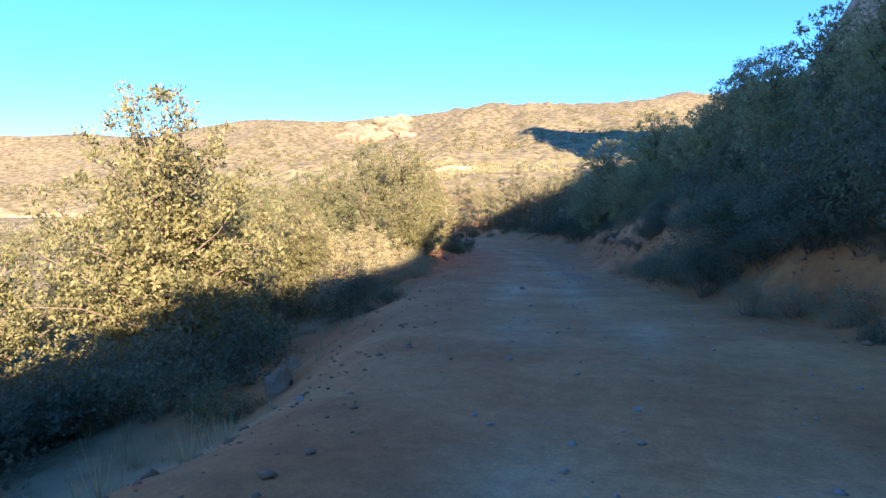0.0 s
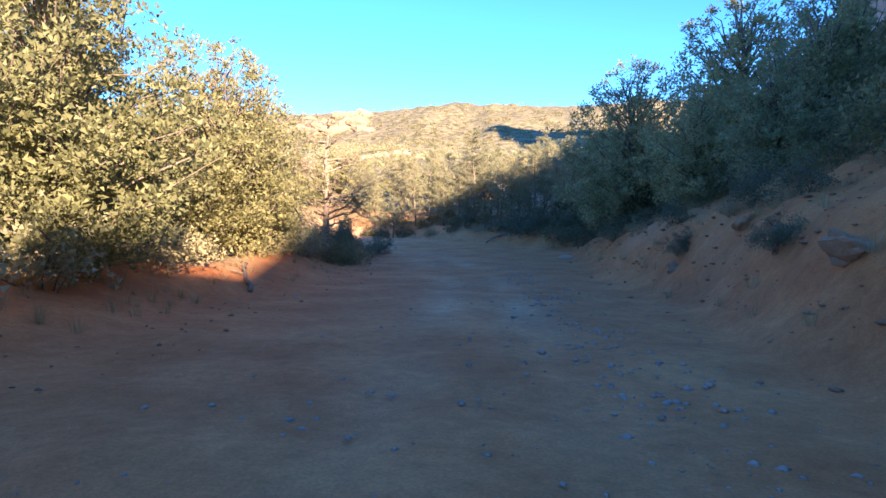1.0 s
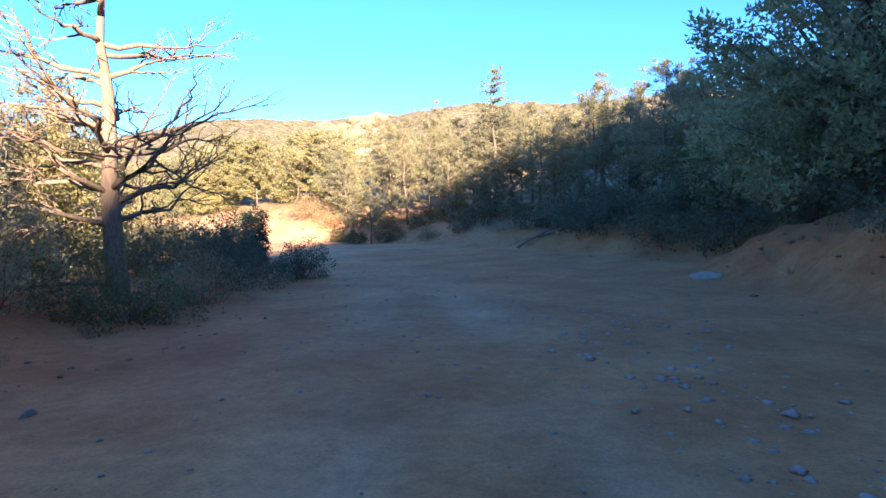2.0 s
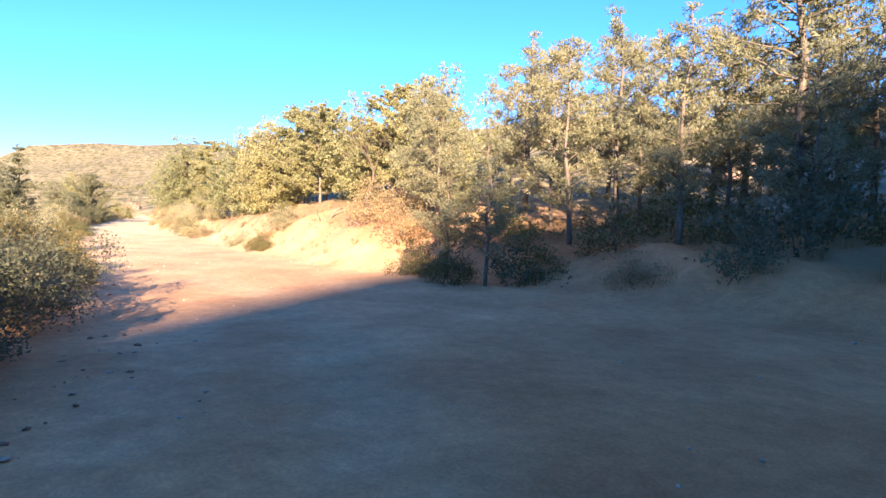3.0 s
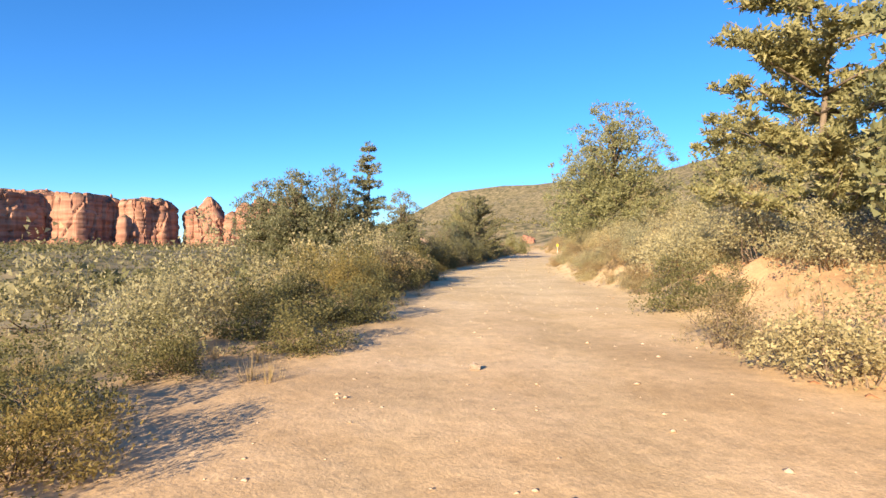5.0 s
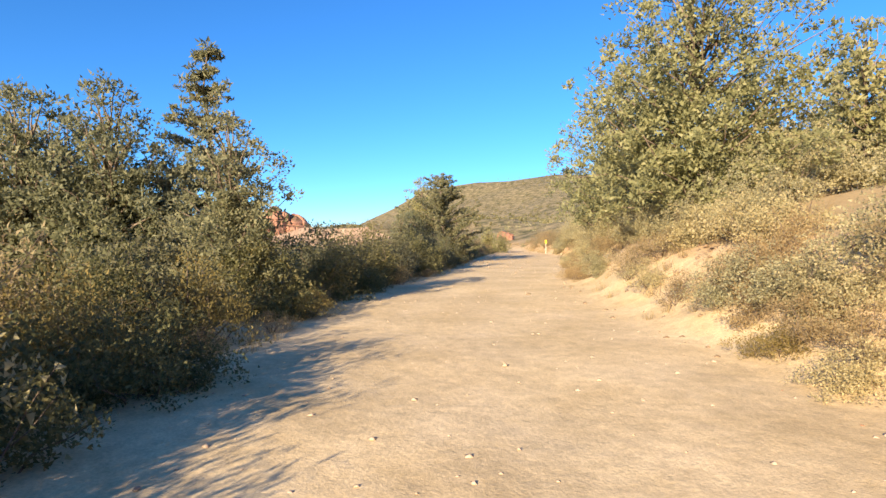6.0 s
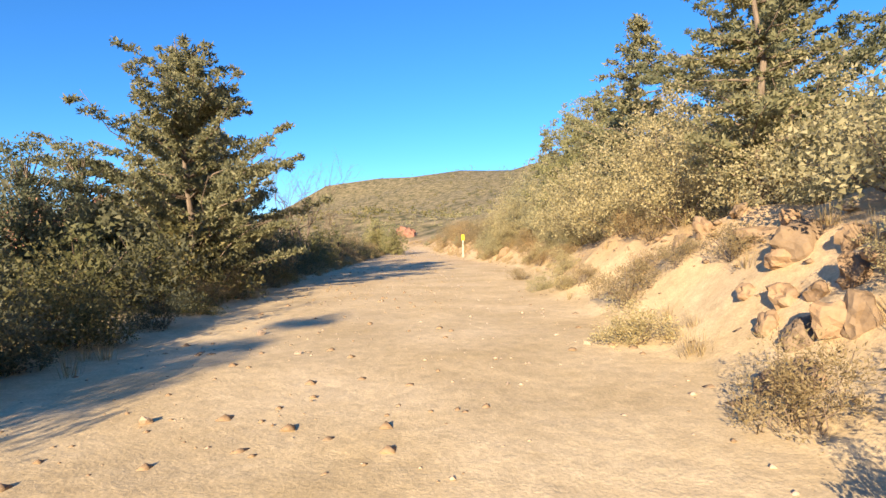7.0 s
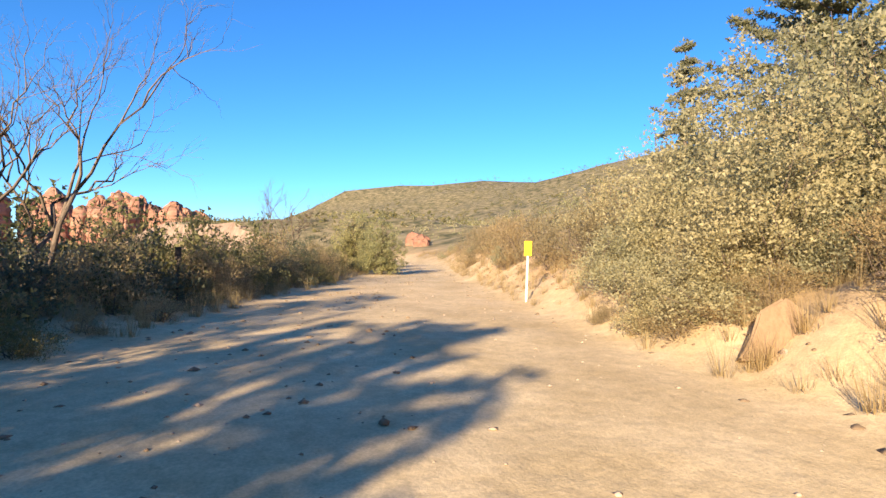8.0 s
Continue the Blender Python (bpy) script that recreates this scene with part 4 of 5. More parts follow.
for x, y, s in ((-84.4, 119.4, 1.05), (-87, 121.2, 1.1), (-89.6, 123.0, 1.1), (-92.2, 125.2, 1.15), (-94.8, 127.0, 1.15), (-97.4, 129.4, 1.1), (-100, 132, 1.1), (-95.4, 123, 1.3), (-102.6, 134, 1.1), (-105, 136.6, 1.2), (-108, 139, 1.2), (-111, 141.6, 1.3)):
    (DRIES if int(-x) % 3 else GREYS).put(x, y, s)
JUNIPERS.put(-109.5, 142.6, .72, which=1)
JUNIPERS.put(-106.6, 142.7, .66, which=1, label="small dark rounded juniper at the track edge")
JUNIPERS.put(-116, 147.6, .7, which=2)

# ---- right side of the sunny stretch ----
for x, y, s, k in ((-14.6, 81.7, .92, 0), (-16.4, 84, .95, 2), (-18.1, 83.4, .95, 1), (-20.6, 83.9, .92, 0), (-11.7, 78.9, 1.0, 1), (-22, 86.6, 1.0, 2), (-24, 87.2, 1.02, 0), (-25.8, 86.4, 1.05, 1), (-27.4, 88.2, .95, 2),
                   (-30, 88.8, 1.05, 1), (-33.2, 89.8, .95, 0), (-28, 92, 1.2, 0), (-31, 92.6, 1.1, 2)):
    if k == 1:
        JUNIPERS.put(x, y, s, 1.1, which=k, label="sunlit pale green juniper on the red bank")
    else:
        PINYONS.put(x, y, s, 1.0, which=k // 2)
JUNIPERS.put(-51.0, 104.4, 1.2, 0.95, which=3, label="large rounded sunlit juniper above the bank")
JUNIPERS.put(-56.6, 108.1, .98, 1.0, which=3, label="large sunlit juniper overhanging the track")
for x, y, s, k in ((-56.3, 126.4, 1.15, 1), (-65.2, 117.4, .86, 2), (-71.2, 125.2, 1.22, 1), (-66.9, 123.8, 1.0, 3), (-69.5, 132.1, 1.05, 0), (-76.4, 133.0, .95, 2), (-84.6, 140.6, .85, 1),
                   (-88.9, 143.4, .5, 2), (-91.5, 147.8, .72, 2), (-86.8, 143.6, .62, 0), (-85.4, 145.6, 1.25, 3), (-91.6, 147.5, 1.2, 2)):
    FIRS.put(x, y, s, which=k, label="sunlit conifer on the dry slope")
JUNIPERS.put(-76.2, 129.8, .88, which=3)
JUNIPERS.put(-81.4, 138.4, 1.1, which=0)
for x, y, s in ((-20.7, 78.0, .5), (-18.1, 77.7, .75), (-30.9, 85.4, .85), (-32.6, 86.4, .8), (-29, 84.7, .7), (-44.6, 96.4, .5), (-43.2, 96.2, .7), (-41.8, 95, .62), (-45.8, 97.8, .6), (-63.2, 112, .55), (-66.6, 116.1, .68), (-61.9, 111.4, .6)):
    (DRIES if int(x * 3) % 2 else OAKS).put(x, y, s, 0.9)
for x, y, s in ((-50.3, 113.6, 1.05), (-47.2, 116.5, 1.12)):
    JUNIPERS.put(x, y, s, label="broad sunlit juniper on the dry slope")
for x, y, s in ((-9.4, 71.8, .75), (-8.0, 70.4, .7), (-6.4, 71.2, .8), (-4.6, 71.6, .85), (-2.8, 72.4, .9), (-7.4, 73, 1.0), (-3.6, 74, 1.1), (-0.6, 72.2, 1.0)):
    GREENS.put(x, y, s, label="olive brush among the pine trunks")
for x, y, s in ((-35.5, 89.2, .85), (-34.4, 89.0, .6)):
    GREENS.put(x, y, s, label="leafy green manzanita bush at the track edge")
YELLOWS.put(-44.6, 95.7, .5, 0.8)
for x, y, s in ((-65.4, 113.9, .46), (-62.1, 110.6, .42), (-69.6, 118.6, .4)):
    OAKS.put(x, y, s, 0.9, label="small rounded yellow-green bush on the sandy bank")
for x, y, s in ((-55.2, 103.9, .5), (-56.2, 104.6, .55), (-54.4, 103.4, .4), (-45.4, 97.0, .6), (-46.2, 97.8, .55), (-42.6, 95.2, .6), (-38.4, 91.6, .5), (-39.6, 92.8, .6), (-37.2, 91.4, .6)):
    DRIES.put(x, y, s, label="dry straw-brown brush on the sandy bank")
for x, y, s in ((-40.8, 94.4, .7), (-38.8, 93.6, .8), (-37.0, 92.6, .8), (-43.8, 97.0, .75), (-46.8, 99.4, .75), (-49.0, 101.0, .7), (-36.0, 91.4, .7), (-32.8, 89.2, .8)):
    OAKS.put(x, y, s, label="sunlit yellow-green scrub oak on the sandy bank", which=int(-y) % 2)
YELLOWS.put(-22.8, 84.4, .5, 0.7, label="low yellow rabbitbrush on the crest of the bank")
GREENS.put(-18.3, 76.4, .6, label="leafy green manzanita bush below the red bank", which=0)
GREENS.put(-18.0, 76.4, .5, label="leafy green manzanita bush below the red bank", which=1)
for x, y, s in ((-19.3, 77.1, .3), (-22.7, 80.6, .28), (-23.8, 80.7, .3), (-29.3, 83.9, .35), (-29.3, 85.1, .4), (-18.5, 77.3, .35)):
    DRIES.put(x, y, s, 0.9, label="small dry tuft on the red bank", which=int(y) % 2)
for x, y, s in ((-53.2, 102.7, 0.5), (-48.8, 99.2, 0.5), (-46.1, 97.2, 0.5), (-44.7, 96.5, 0.6), (-45.5, 97.1, 0.6), (-44.1, 96.2, 0.6), (-70.5, 119.0, 0.4), (-70.9, 120.4, 0.5), (-43.5, 94.8, 0.4), (-39.9, 92.9, 0.5), (-37.8, 91.6, 0.45)):
    OAKS.put(x, y, s, 0.9, label="sunlit yellow-green brush spilling down the sandy bank", which=int(-x * 2) % 2)
for x, y, s in ((-47.4, 98.1, 0.5), (-45.3, 96.5, 0.45), (-44.3, 95.9, 0.5), (-46.4, 97.7, 0.55), (-43.7, 95.4, 0.5), (-73.5, 121.7, 0.4), (-68.9, 118.4, 0.45), (-41.4, 93.7, 0.45), (-39.5, 93.1, 0.5), (-65.8, 116.1, 0.4), (-64.8, 115.5, 0.45)):
    DRIES.put(x, y, s, 0.9, label="dry straw-brown brush spilling down the sandy bank", which=int(-x * 2) % 2)
YELLOWS.put(-23.2, 84.6, .7, 0.6)
YELLOWS.put(-25, 84.9, .6, 0.6)
GREENS.put(-18.9, 78.6, .62)
for x, y, s in ((-36.3, 90.9, 1.0), (-38.2, 93.0, 1.1), (-39.6, 94.2, 1.0), (-41.6, 95.6, .9), (-37.2, 94.8, 1.2), (-34.6, 90.4, 1.0), (-43.4, 97.2, .9), (-46.6, 100.2, .8), (-47.9, 100.9, .85), (-61.4, 113.2, 1.0), (-62.8, 115.0, 1.2), (-40.4, 95.2, .8), (-52.2, 105.2, .9)):
    OAKS.put(x, y, s)
for x, y, s in ((-64.8, 117.4, .78), (-66.9, 118.9, .85), (-69.2, 120.7, .9), (-71.2, 122.6, .9), (-73.4, 124.9, .95), (-75.4, 127.2, 1.0), (-77.3, 129.2, .95), (-79.2, 131.4, .95),
                (-81.0, 134.2, 1.1), (-83.5, 135.2, 1.2), (-86.0, 136.2, 1.1), (-88.2, 138.0, .9), (-84.6, 138.0, 1.4), (-80.6, 136.2, 1.4), (-77.4, 131.8, 1.2), (-83.2, 133.4, .85), (-82.2, 136.6, 1.4), (-67.4, 121.4, 1.0)):
    OAKS.put(x, y, s, which=2)
for x, y, s in ((-54.6, 105.9, .5), (-55.8, 106.6, .58), (-57.2, 107.4, .6), (-58.4, 108.8, .55), (-53.2, 104.8, .5), (-56.0, 109.6, .7), (-59.8, 110.4, .5), (-47.4, 100.8, .55), (-50.2, 103.6, .55), (-51.6, 106, .7), (-48.6, 104.8, .8)):
    OAKS.put(x, y, s, which=2, label="dense scrub oak skirt below a juniper")
for x, y, s in ((-54.2, 104.6, .6), (-55.6, 105.6, .65), (-57.4, 106.6, .6), (-45.5, 97.9, .6), (-58.9, 108.2, .5), (-49.4, 101.4, .6)):
    DRIES.put(x, y, s)
for x, y, s in ((-85.6, 134.8, 1.0), (-84.2, 134.0, .9), (-83.4, 135.2, 1.1), (-85.0, 133.0, .75), (-86.2, 134.2, .85), (-83.9, 132.9, .7), (-86.9, 135.2, .8), (-82.3, 133.2, .8), (-81.2, 132.6, .8), (-80.0, 131.8, .75), (-78.8, 130.6, .7)):
    OAKS.put(x, y, s, label="grey-green sage-leaved brush beside the marker post", which=int(-y * 3) % 2)
for x, y, s in ((-82.9, 132.4, .55), (-81.2, 131.4, .6), (-80.6, 130.6, .55), (-83.2, 131.9, .35), (-84.6, 132.3, .35), (-85.8, 132.9, .35), (-81.6, 132.6, .8), (-80.2, 131.6, .8), (-79.2, 130.0, .6)):
    DRIES.put(x, y, s, 0.9, label="dry reddish twigs and straw on the bank", which=int(-y * 3) % 2)
for x, y, s in ((-88.6, 137.2, 1.2), (-90.2, 138.6, 1.3), (-92.4, 139.6, 1.3), (-94.8, 141.4, 1.3), (-97, 142.8, 1.3), (-99.4, 145.2, 1.3), (-88, 139.6, 1.5), (-92, 142.6, 1.4), (-102, 147, 1.2), (-106, 150, 1.3), (-110, 153.6, 1.3)):
    DRIES.put(x, y, s, 1.15, label="tall straw-coloured dry brush beside the track")
for x, y, s in ((-74.4, 125.0, .55), (-73.0, 124.0, .6), (-75.9, 126.0, .5), (-77.6, 127.6, .5)):
    OAKS.put(x, y, s, 0.9, label="grey-green sage-leaved brush hanging over the sandy bank", which=int(-y * 3) % 2)
for x, y, s in ((-75.2, 125.1, .45), (-73.7, 124.1, .5), (-72.7, 123.3, .5), (-76.8, 126.6, .45)):
    DRIES.put(x, y, s, 0.9, label="dry straw-brown brush spilling down the sandy bank", which=int(-x * 2) % 2)
rng = np.random.RandomState(18)
for i in range(100):
    k = min(int(np.searchsorted(ALONG, rng.uniform(212, 318))), len(LINE) - 1)
    e = LINE[k, 3] + rng.uniform(0.5, 4.5)
    x, y = LINE[k, 0] + AHEAD[k, 1] * e, LINE[k, 1] - AHEAD[k, 0] * e
    kind = OAKS if rng.rand() < 0.5 else DRIES
    kind.put(x, y, rng.uniform(0.45, 0.85), rng.uniform(0.75, 1.0), which=i % 2 if e < LINE[k, 3] + 2 else len(kind.makers) - 1)
along = 182.0
while along < 322:
    along += rng.uniform(1.2, 2.0)
    k = min(int(np.searchsorted(ALONG, along)), len(LINE) - 1)
    e = LINE[k, 2] + rng.uniform(0.5, 1.3)
    x, y = LINE[k, 0] - AHEAD[k, 1] * e, LINE[k, 1] + AHEAD[k, 0] * e
    r = rng.rand()
    (GREENS if r < 0.35 or along < 206 and r > 0.6 else YELLOWS if r < 0.5 else GREYS if r < 0.7 else DRIES).put(x, y, rng.uniform(0.4, 0.75), rng.uniform(0.7, 1.0))
rng = np.random.RandomState(28)
along = 196.0
while along < 300:
    along += rng.uniform(1.3, 2.1)
    k = min(int(np.searchsorted(ALONG, along)), len(LINE) - 1)
    e = LINE[k, 2] + rng.uniform(1.4, 2.6)
    x, y = LINE[k, 0] - AHEAD[k, 1] * e, LINE[k, 1] + AHEAD[k, 0] * e
    (GREENS if rng.rand() < 0.4 else GREYS if rng.rand() < 0.7 else DRIES).put(x, y, rng.uniform(0.85, 1.2) * (1 if along < 255 else 0.8), rng.uniform(0.9, 1.15))
rng = np.random.RandomState(8)
for i in range(95):
    k = int(np.searchsorted(ALONG, rng.uniform(190, 330)))
    k = min(k, len(LINE) - 1)
    e = LINE[k, 3] + rng.uniform(3.0, 17)
    x, y = LINE[k, 0] + AHEAD[k, 1] * e, LINE[k, 1] - AHEAD[k, 0] * e
    r = rng.rand()
    kind = OAKS if r < 0.45 else DRIES if r < 0.85 else GREENS
    kind.put(x, y, rng.uniform(0.6, 1.2), which=len(kind.makers) - 1)
for i in range(80):
    k = min(int(np.searchsorted(ALONG, rng.uniform(165, 330))), len(LINE) - 1)
    e = LINE[k, 2] + rng.uniform(3.0, 13)
    x, y = LINE[k, 0] - AHEAD[k, 1] * e, LINE[k, 1] + AHEAD[k, 0] * e
    r = rng.rand()
    (GREENS if r < 0.4 else YELLOWS if r < 0.6 else GREYS if r < 0.8 else DRIES).put(x, y, rng.uniform(0.7, 1.15) * (0.5 if 186 < ALONG[k] < 207 else 1), which=2)

# ---- markers, boulders, logs and stones ----


def box_mesh(name, size, material, bevel=0.006):
    bm = bmesh.new()
    bmesh.ops.create_cube(bm, size=1.0, matrix=Matrix.Diagonal((*size, 1)))
    bmesh.ops.bevel(bm, geom=bm.edges[:], offset=bevel, segments=2, affect="EDGES")
    me = bpy.data.meshes.new(name)
    bm.to_mesh(me)
    bm.free()
    me.materials.append(material)
    return me


def make_marker(x, y, turn, tall, plate, plate_material, post_material, label):
    root = rooted("trail_marker", label, "sign")
    root.matrix_basis = pose(x, y, height(x, y), 0, 1.2, turn)
    post = part("post", box_mesh("marker_post", (0.055, 0.028, tall + 0.3), post_material), root)
    post.location = (0, 0, tall / 2 - 0.15)
    face = part("plate", box_mesh("marker_plate", (plate[0], 0.012, plate[1]), plate_material, 0.004), root)
    face.location = (0, -0.024, tall - plate[1] / 2 + 0.04)
    for z in (-0.36, 0.36):
        bolt = part("bolt", box_mesh("marker_bolt", (0.02, 0.012, 0.02), BLACK_PAINT, 0.003), face)
        bolt.location = (0, -0.01, z * plate[1])
    return root


make_marker(-89.8, 135.5, 42, 1.55, (0.19, 0.38), SIGN_YELLOW, POST_WHITE, "pale trail post with a blank yellow plate")
make_marker(-93.9, 128.2, 60, 1.25, (0.14, 0.3), POST_BROWN, POST_BROWN, "dark brown slim trail post among dry brush")


def put_rock(name, label, x, y, size, seed, material, flat=0.7, turn=(0, 0, 0), lift=0.0, jag=0.28, group=""):
    ob = tagged(new(name, rock_mesh(seed, size, material, flat, jag)), label, "rock", group)
    ob.matrix_basis = pose(x, y, height(x, y) + lift, *turn)
    return ob




def make_slab(label, x, y, turn, lean, outline, thick, seed):
    """A split slab of stone: a flat worn face with a broken rim."""
    bm = bmesh.new()
    front = bm.faces.new([bm.verts.new((u, 0, v)) for u, v in outline])
    grown = bmesh.ops.extrude_face_region(bm, geom=[front])
    for v in grown["geom"]:
        if isinstance(v, bmesh.types.BMVert):
            v.co += Vector((0.08, thick, -0.03))
    bmesh.ops.recalc_face_normals(bm, faces=bm.faces)
    bmesh.ops.bevel(bm, geom=bm.edges[:], offset=0.03, segments=2, affect="EDGES")
    bmesh.ops.triangulate(bm, faces=bm.faces)
    bmesh.ops.subdivide_edges(bm, edges=bm.edges[:], cuts=3)
    off = Vector((seed, 3.1, 7.7))
    for v in bm.verts:
        v.co += Vector((noise.noise(v.co * 3 + off), 0.6 * noise.noise(v.co * 2.2 - off), noise.noise(v.co * 4 + off * 2))) * 0.035
    me = bpy.data.meshes.new("slab")
    bm.to_mesh(me)
    bm.free()
    me.materials.append(SLAB)
    ob = tagged(new("boulder", me), label, "rock")
    ob.matrix_basis = pose(x, y, height(x, y) - 0.06, lean, 0, turn)


make_slab("large tan slab boulder leaning on the bank", -82.45, 131.25, 49, -16, ((-.43, 0), (-.12, .54), (.16, .72), (.3, .66), (.42, .34), (.42, 0)), 0.32, 4)
put_rock("boulder", "tan boulder with a split face beside the bank", -63.9, 114.6, (0.28, 0.24, 0.3), 14, SLAB, 0.9, (0, 20, 30), 0.02, 0.4)
put_rock("boulder", "flat grey boulder on the stony bank", 5.2, 56.3, (0.42, 0.3, 0.22), 19, STONE, 0.6, (0, 0, 20), 0.0, 0.15)
for i, (x, y, s) in enumerate(((-64.6, 115.6, .26), (-62.9, 113.6, .22), (-65.6, 116.4, .24), (-61.6, 112.2, .2), (-60.8, 111.7, .2), (-63.3, 114.2, .18), (-65.1, 116.4, .17), (-62.2, 113.3, .16), (-64.2, 115.6, .2), (-66.3, 117.2, .2), (7.4, 36.5, .3), (7.0, 33.6, .34), (7.8, 39.4, .26), (6.8, 30.4, .22), (6.9, 41.4, .24), (0.1, 9.2, .34), (-0.4, 10.6, .25))):
    put_rock("rock", "rough broken rock lying on the bank", x, y, (s, s * 0.8, s * 0.8), 30 + i, SLAB if x < -50 else CLOD, 0.75, (i * 20, i * 31, i * 47), s * 0.05, 0.6, "bank rocks")

for i, (x, y, s) in enumerate(((-64.0, 114.5, 0.18), (-63.8, 114.0, 0.2), (-63.9, 113.7, 0.16), (-63.5, 113.3, 0.2), (-63.2, 113.2, 0.22), (-63.5, 112.7, 0.2), (-63.3, 112.7, 0.22), (-63.2, 113.7, 0.2), (-63.1, 113.2, 0.2), (-64.3, 114.4, 0.14), (-63.5, 113.8, 0.15))):
    put_rock("rock", "angular tan rock jutting from the sandy bank", x, y, (s, s * 0.8, s * 0.9), 330 + i, SLAB, 0.8, (i * 23, i * 37, i * 51), s * 0.2, 0.55, "bank rocks")

rng = np.random.RandomState(44)
shapes = [rock_mesh(60 + i, (1, rng.uniform(.6, 1), rng.uniform(.5, .9)), STONE, 0.6, 0.3, 1) for i in range(6)]
count = 0
while count < 150:
    k = min(int(np.searchsorted(ALONG, rng.uniform(88, 315))), len(LINE) - 1)
    off = rng.uniform(-LINE[k, 2] * 1.1, LINE[k, 3] * 1.7)
    x, y = LINE[k, 0] + AHEAD[k, 1] * off, LINE[k, 1] - AHEAD[k, 0] * off
    if y > 60 and rng.rand() < 0.55:
        continue
    s = 0.022 + 0.075 * rng.rand() ** 3
    ob = tagged(new("stone", shapes[count % 6]), "small angular stone lying on the dirt track", "stone", "loose stones")
    ob.matrix_basis = Matrix.LocRotScale((x, y, height(x, y) + s * 0.15), Euler(rng.uniform(0, 6, 3)), (s, s, s))
    count += 1


def gravel(name, label, seed, n, lo, hi, a, b, big, material=STONE):
    """Many small stones in one mesh, on a strip a to b of the way from the left edge to the right."""
    rng = np.random.RandomState(seed)
    k = np.minimum(np.searchsorted(ALONG, rng.uniform(lo, hi, n)), len(LINE) - 1)
    f = rng.uniform(a, b, n)
    off = f * np.where(f < 0, LINE[k, 2], LINE[k, 3]) + rng.normal(0, 0.15, n)
    x, y = LINE[k, 0] + AHEAD[k, 1] * off + rng.normal(0, .3, n), LINE[k, 1] - AHEAD[k, 0] * off + rng.normal(0, .3, n)
    z = lie(x, y)[0]
    s = (0.012 + big * rng.rand(n) ** 3)[:, None, None]
    base = np.array([(1, 0, 0), (0, 1, 0), (-1, 0, 0), (0, -1, 0), (0, 0, 0.8), (0, 0, -0.6)])
    v = base[None] * np.array((1, 1, 0.6)) * rng.uniform(0.6, 1.3, (n, 6, 3)) * s + np.stack([x, y, z], -1)[:, None]
    tri = np.array([(0, 1, 4), (1, 2, 4), (2, 3, 4), (3, 0, 4), (1, 0, 5), (2, 1, 5), (3, 2, 5), (0, 3, 5)])
    faces = (np.arange(n)[:, None, None] * 6 + tri[None]).reshape(-1, 3)
    me = bpy.data.meshes.new(name)
    me.vertices.add(6 * n)
    me.vertices.foreach_set("co", v.ravel())
    me.loops.add(faces.size)
    me.loops.foreach_set("vertex_index", faces.ravel().astype(np.int32))
    me.polygons.add(len(faces))
    me.polygons.foreach_set("loop_start", np.arange(0, faces.size, 3, dtype=np.int32))
    me.update(calc_edges=True)
    me.materials.append(material)
    tagged(new(name, me), label, "gravel", kind="stuff")


gravel("gravel", "grey gravel along the shaded track", 71, 3000, 86, 150, -0.5, 1.0, 0.034)
gravel("gravel", "stones and clods on the red bank", 72, 5200, 86, 150, 1.0, 2.7, 0.10, CLOD)
gravel("gravel", "grey broken stones washed out along the rut", 75, 1500, 108, 142, 0.28, 0.55, 0.06)
gravel("gravel", "small clods and stones on the red verge", 76, 1500, 86, 165, -1.3, -0.7, 0.05, CLOD)
gravel("gravel", "rough clods on the dappled track", 77, 2600, 225, 320, -1.0, 0.0, 0.06, SLAB)
gravel("gravel", "orange clods and crumbs on the sunny red bank", 78, 2400, 158, 206, 1.0, 2.6, 0.06, CLOD)
gravel("gravel", "scattered pebbles on the sunny track", 73, 3600, 150, 325, -1.0, 1.25, 0.032)
gravel("gravel", "broken stones on the sunny bank", 74, 3400, 200, 320, 0.95, 1.9, 0.09, SLAB)


def make_log(name, label, a, b, radius, seed):
    rng = np.random.RandomState(seed)
    root = rooted(name, label, "log")
    verts, faces = [], []
    run = bent(rng, a, b, 6, 0.02)
    tube(verts, faces, run, list(np.linspace(radius, radius * 0.45, 7)), 8)
    part("stem", mesh_from("log_stem", verts, faces, PALE_WOOD, True), root)
    for k in range(3):
        verts, faces = [], []
        branches(rng, verts, faces, np.array(run[2 + k]), rng.normal(0, 1, 3) + np.array((0, 0, 0.6)), 0.45, radius * 0.4, 1, 0.5, 2)
        part("broken_branch", mesh_from("log_branch", verts, faces, PALE_WOOD, True), root)


def on(x, y, lift):
    return (x, y, height(x, y) + lift)


make_log("fallen_log", "weathered fallen log lying on the red bank", on(-16.5, 76.2, 0.04), on(-15.6, 78.2, 0.3), 0.075, 1)
make_log("fallen_log", "grey fallen branch resting on the bank", on(-13.4, 75.0, 0.04), on(-12.5, 77.4, 0.3), 0.06, 2)
make_log("fallen_log", "dead branch lying below the junipers", on(-3.2, 38.6, 0.05), on(-4.4, 40.6, 0.25), 0.06, 3)
make_log("fallen_log", "broken limbs piled below the grove", on(1.2, 66.9, 0.08), on(3.6, 66.2, 0.2), 0.08, 4)
make_log("fallen_log", "broken limbs piled below the grove", on(0.4, 66.2, 0.05), on(2.4, 67.4, 0.3), 0.06, 5)
make_log("fallen_log", "dry crooked branch below the dead tree", on(-6.8, 50.2, 0.05), on(-5.0, 50.0, 0.6), 0.05, 6)
snag = make_bare_tree(95, 4.2, "grey standing snag among the sunlit junipers", 1)
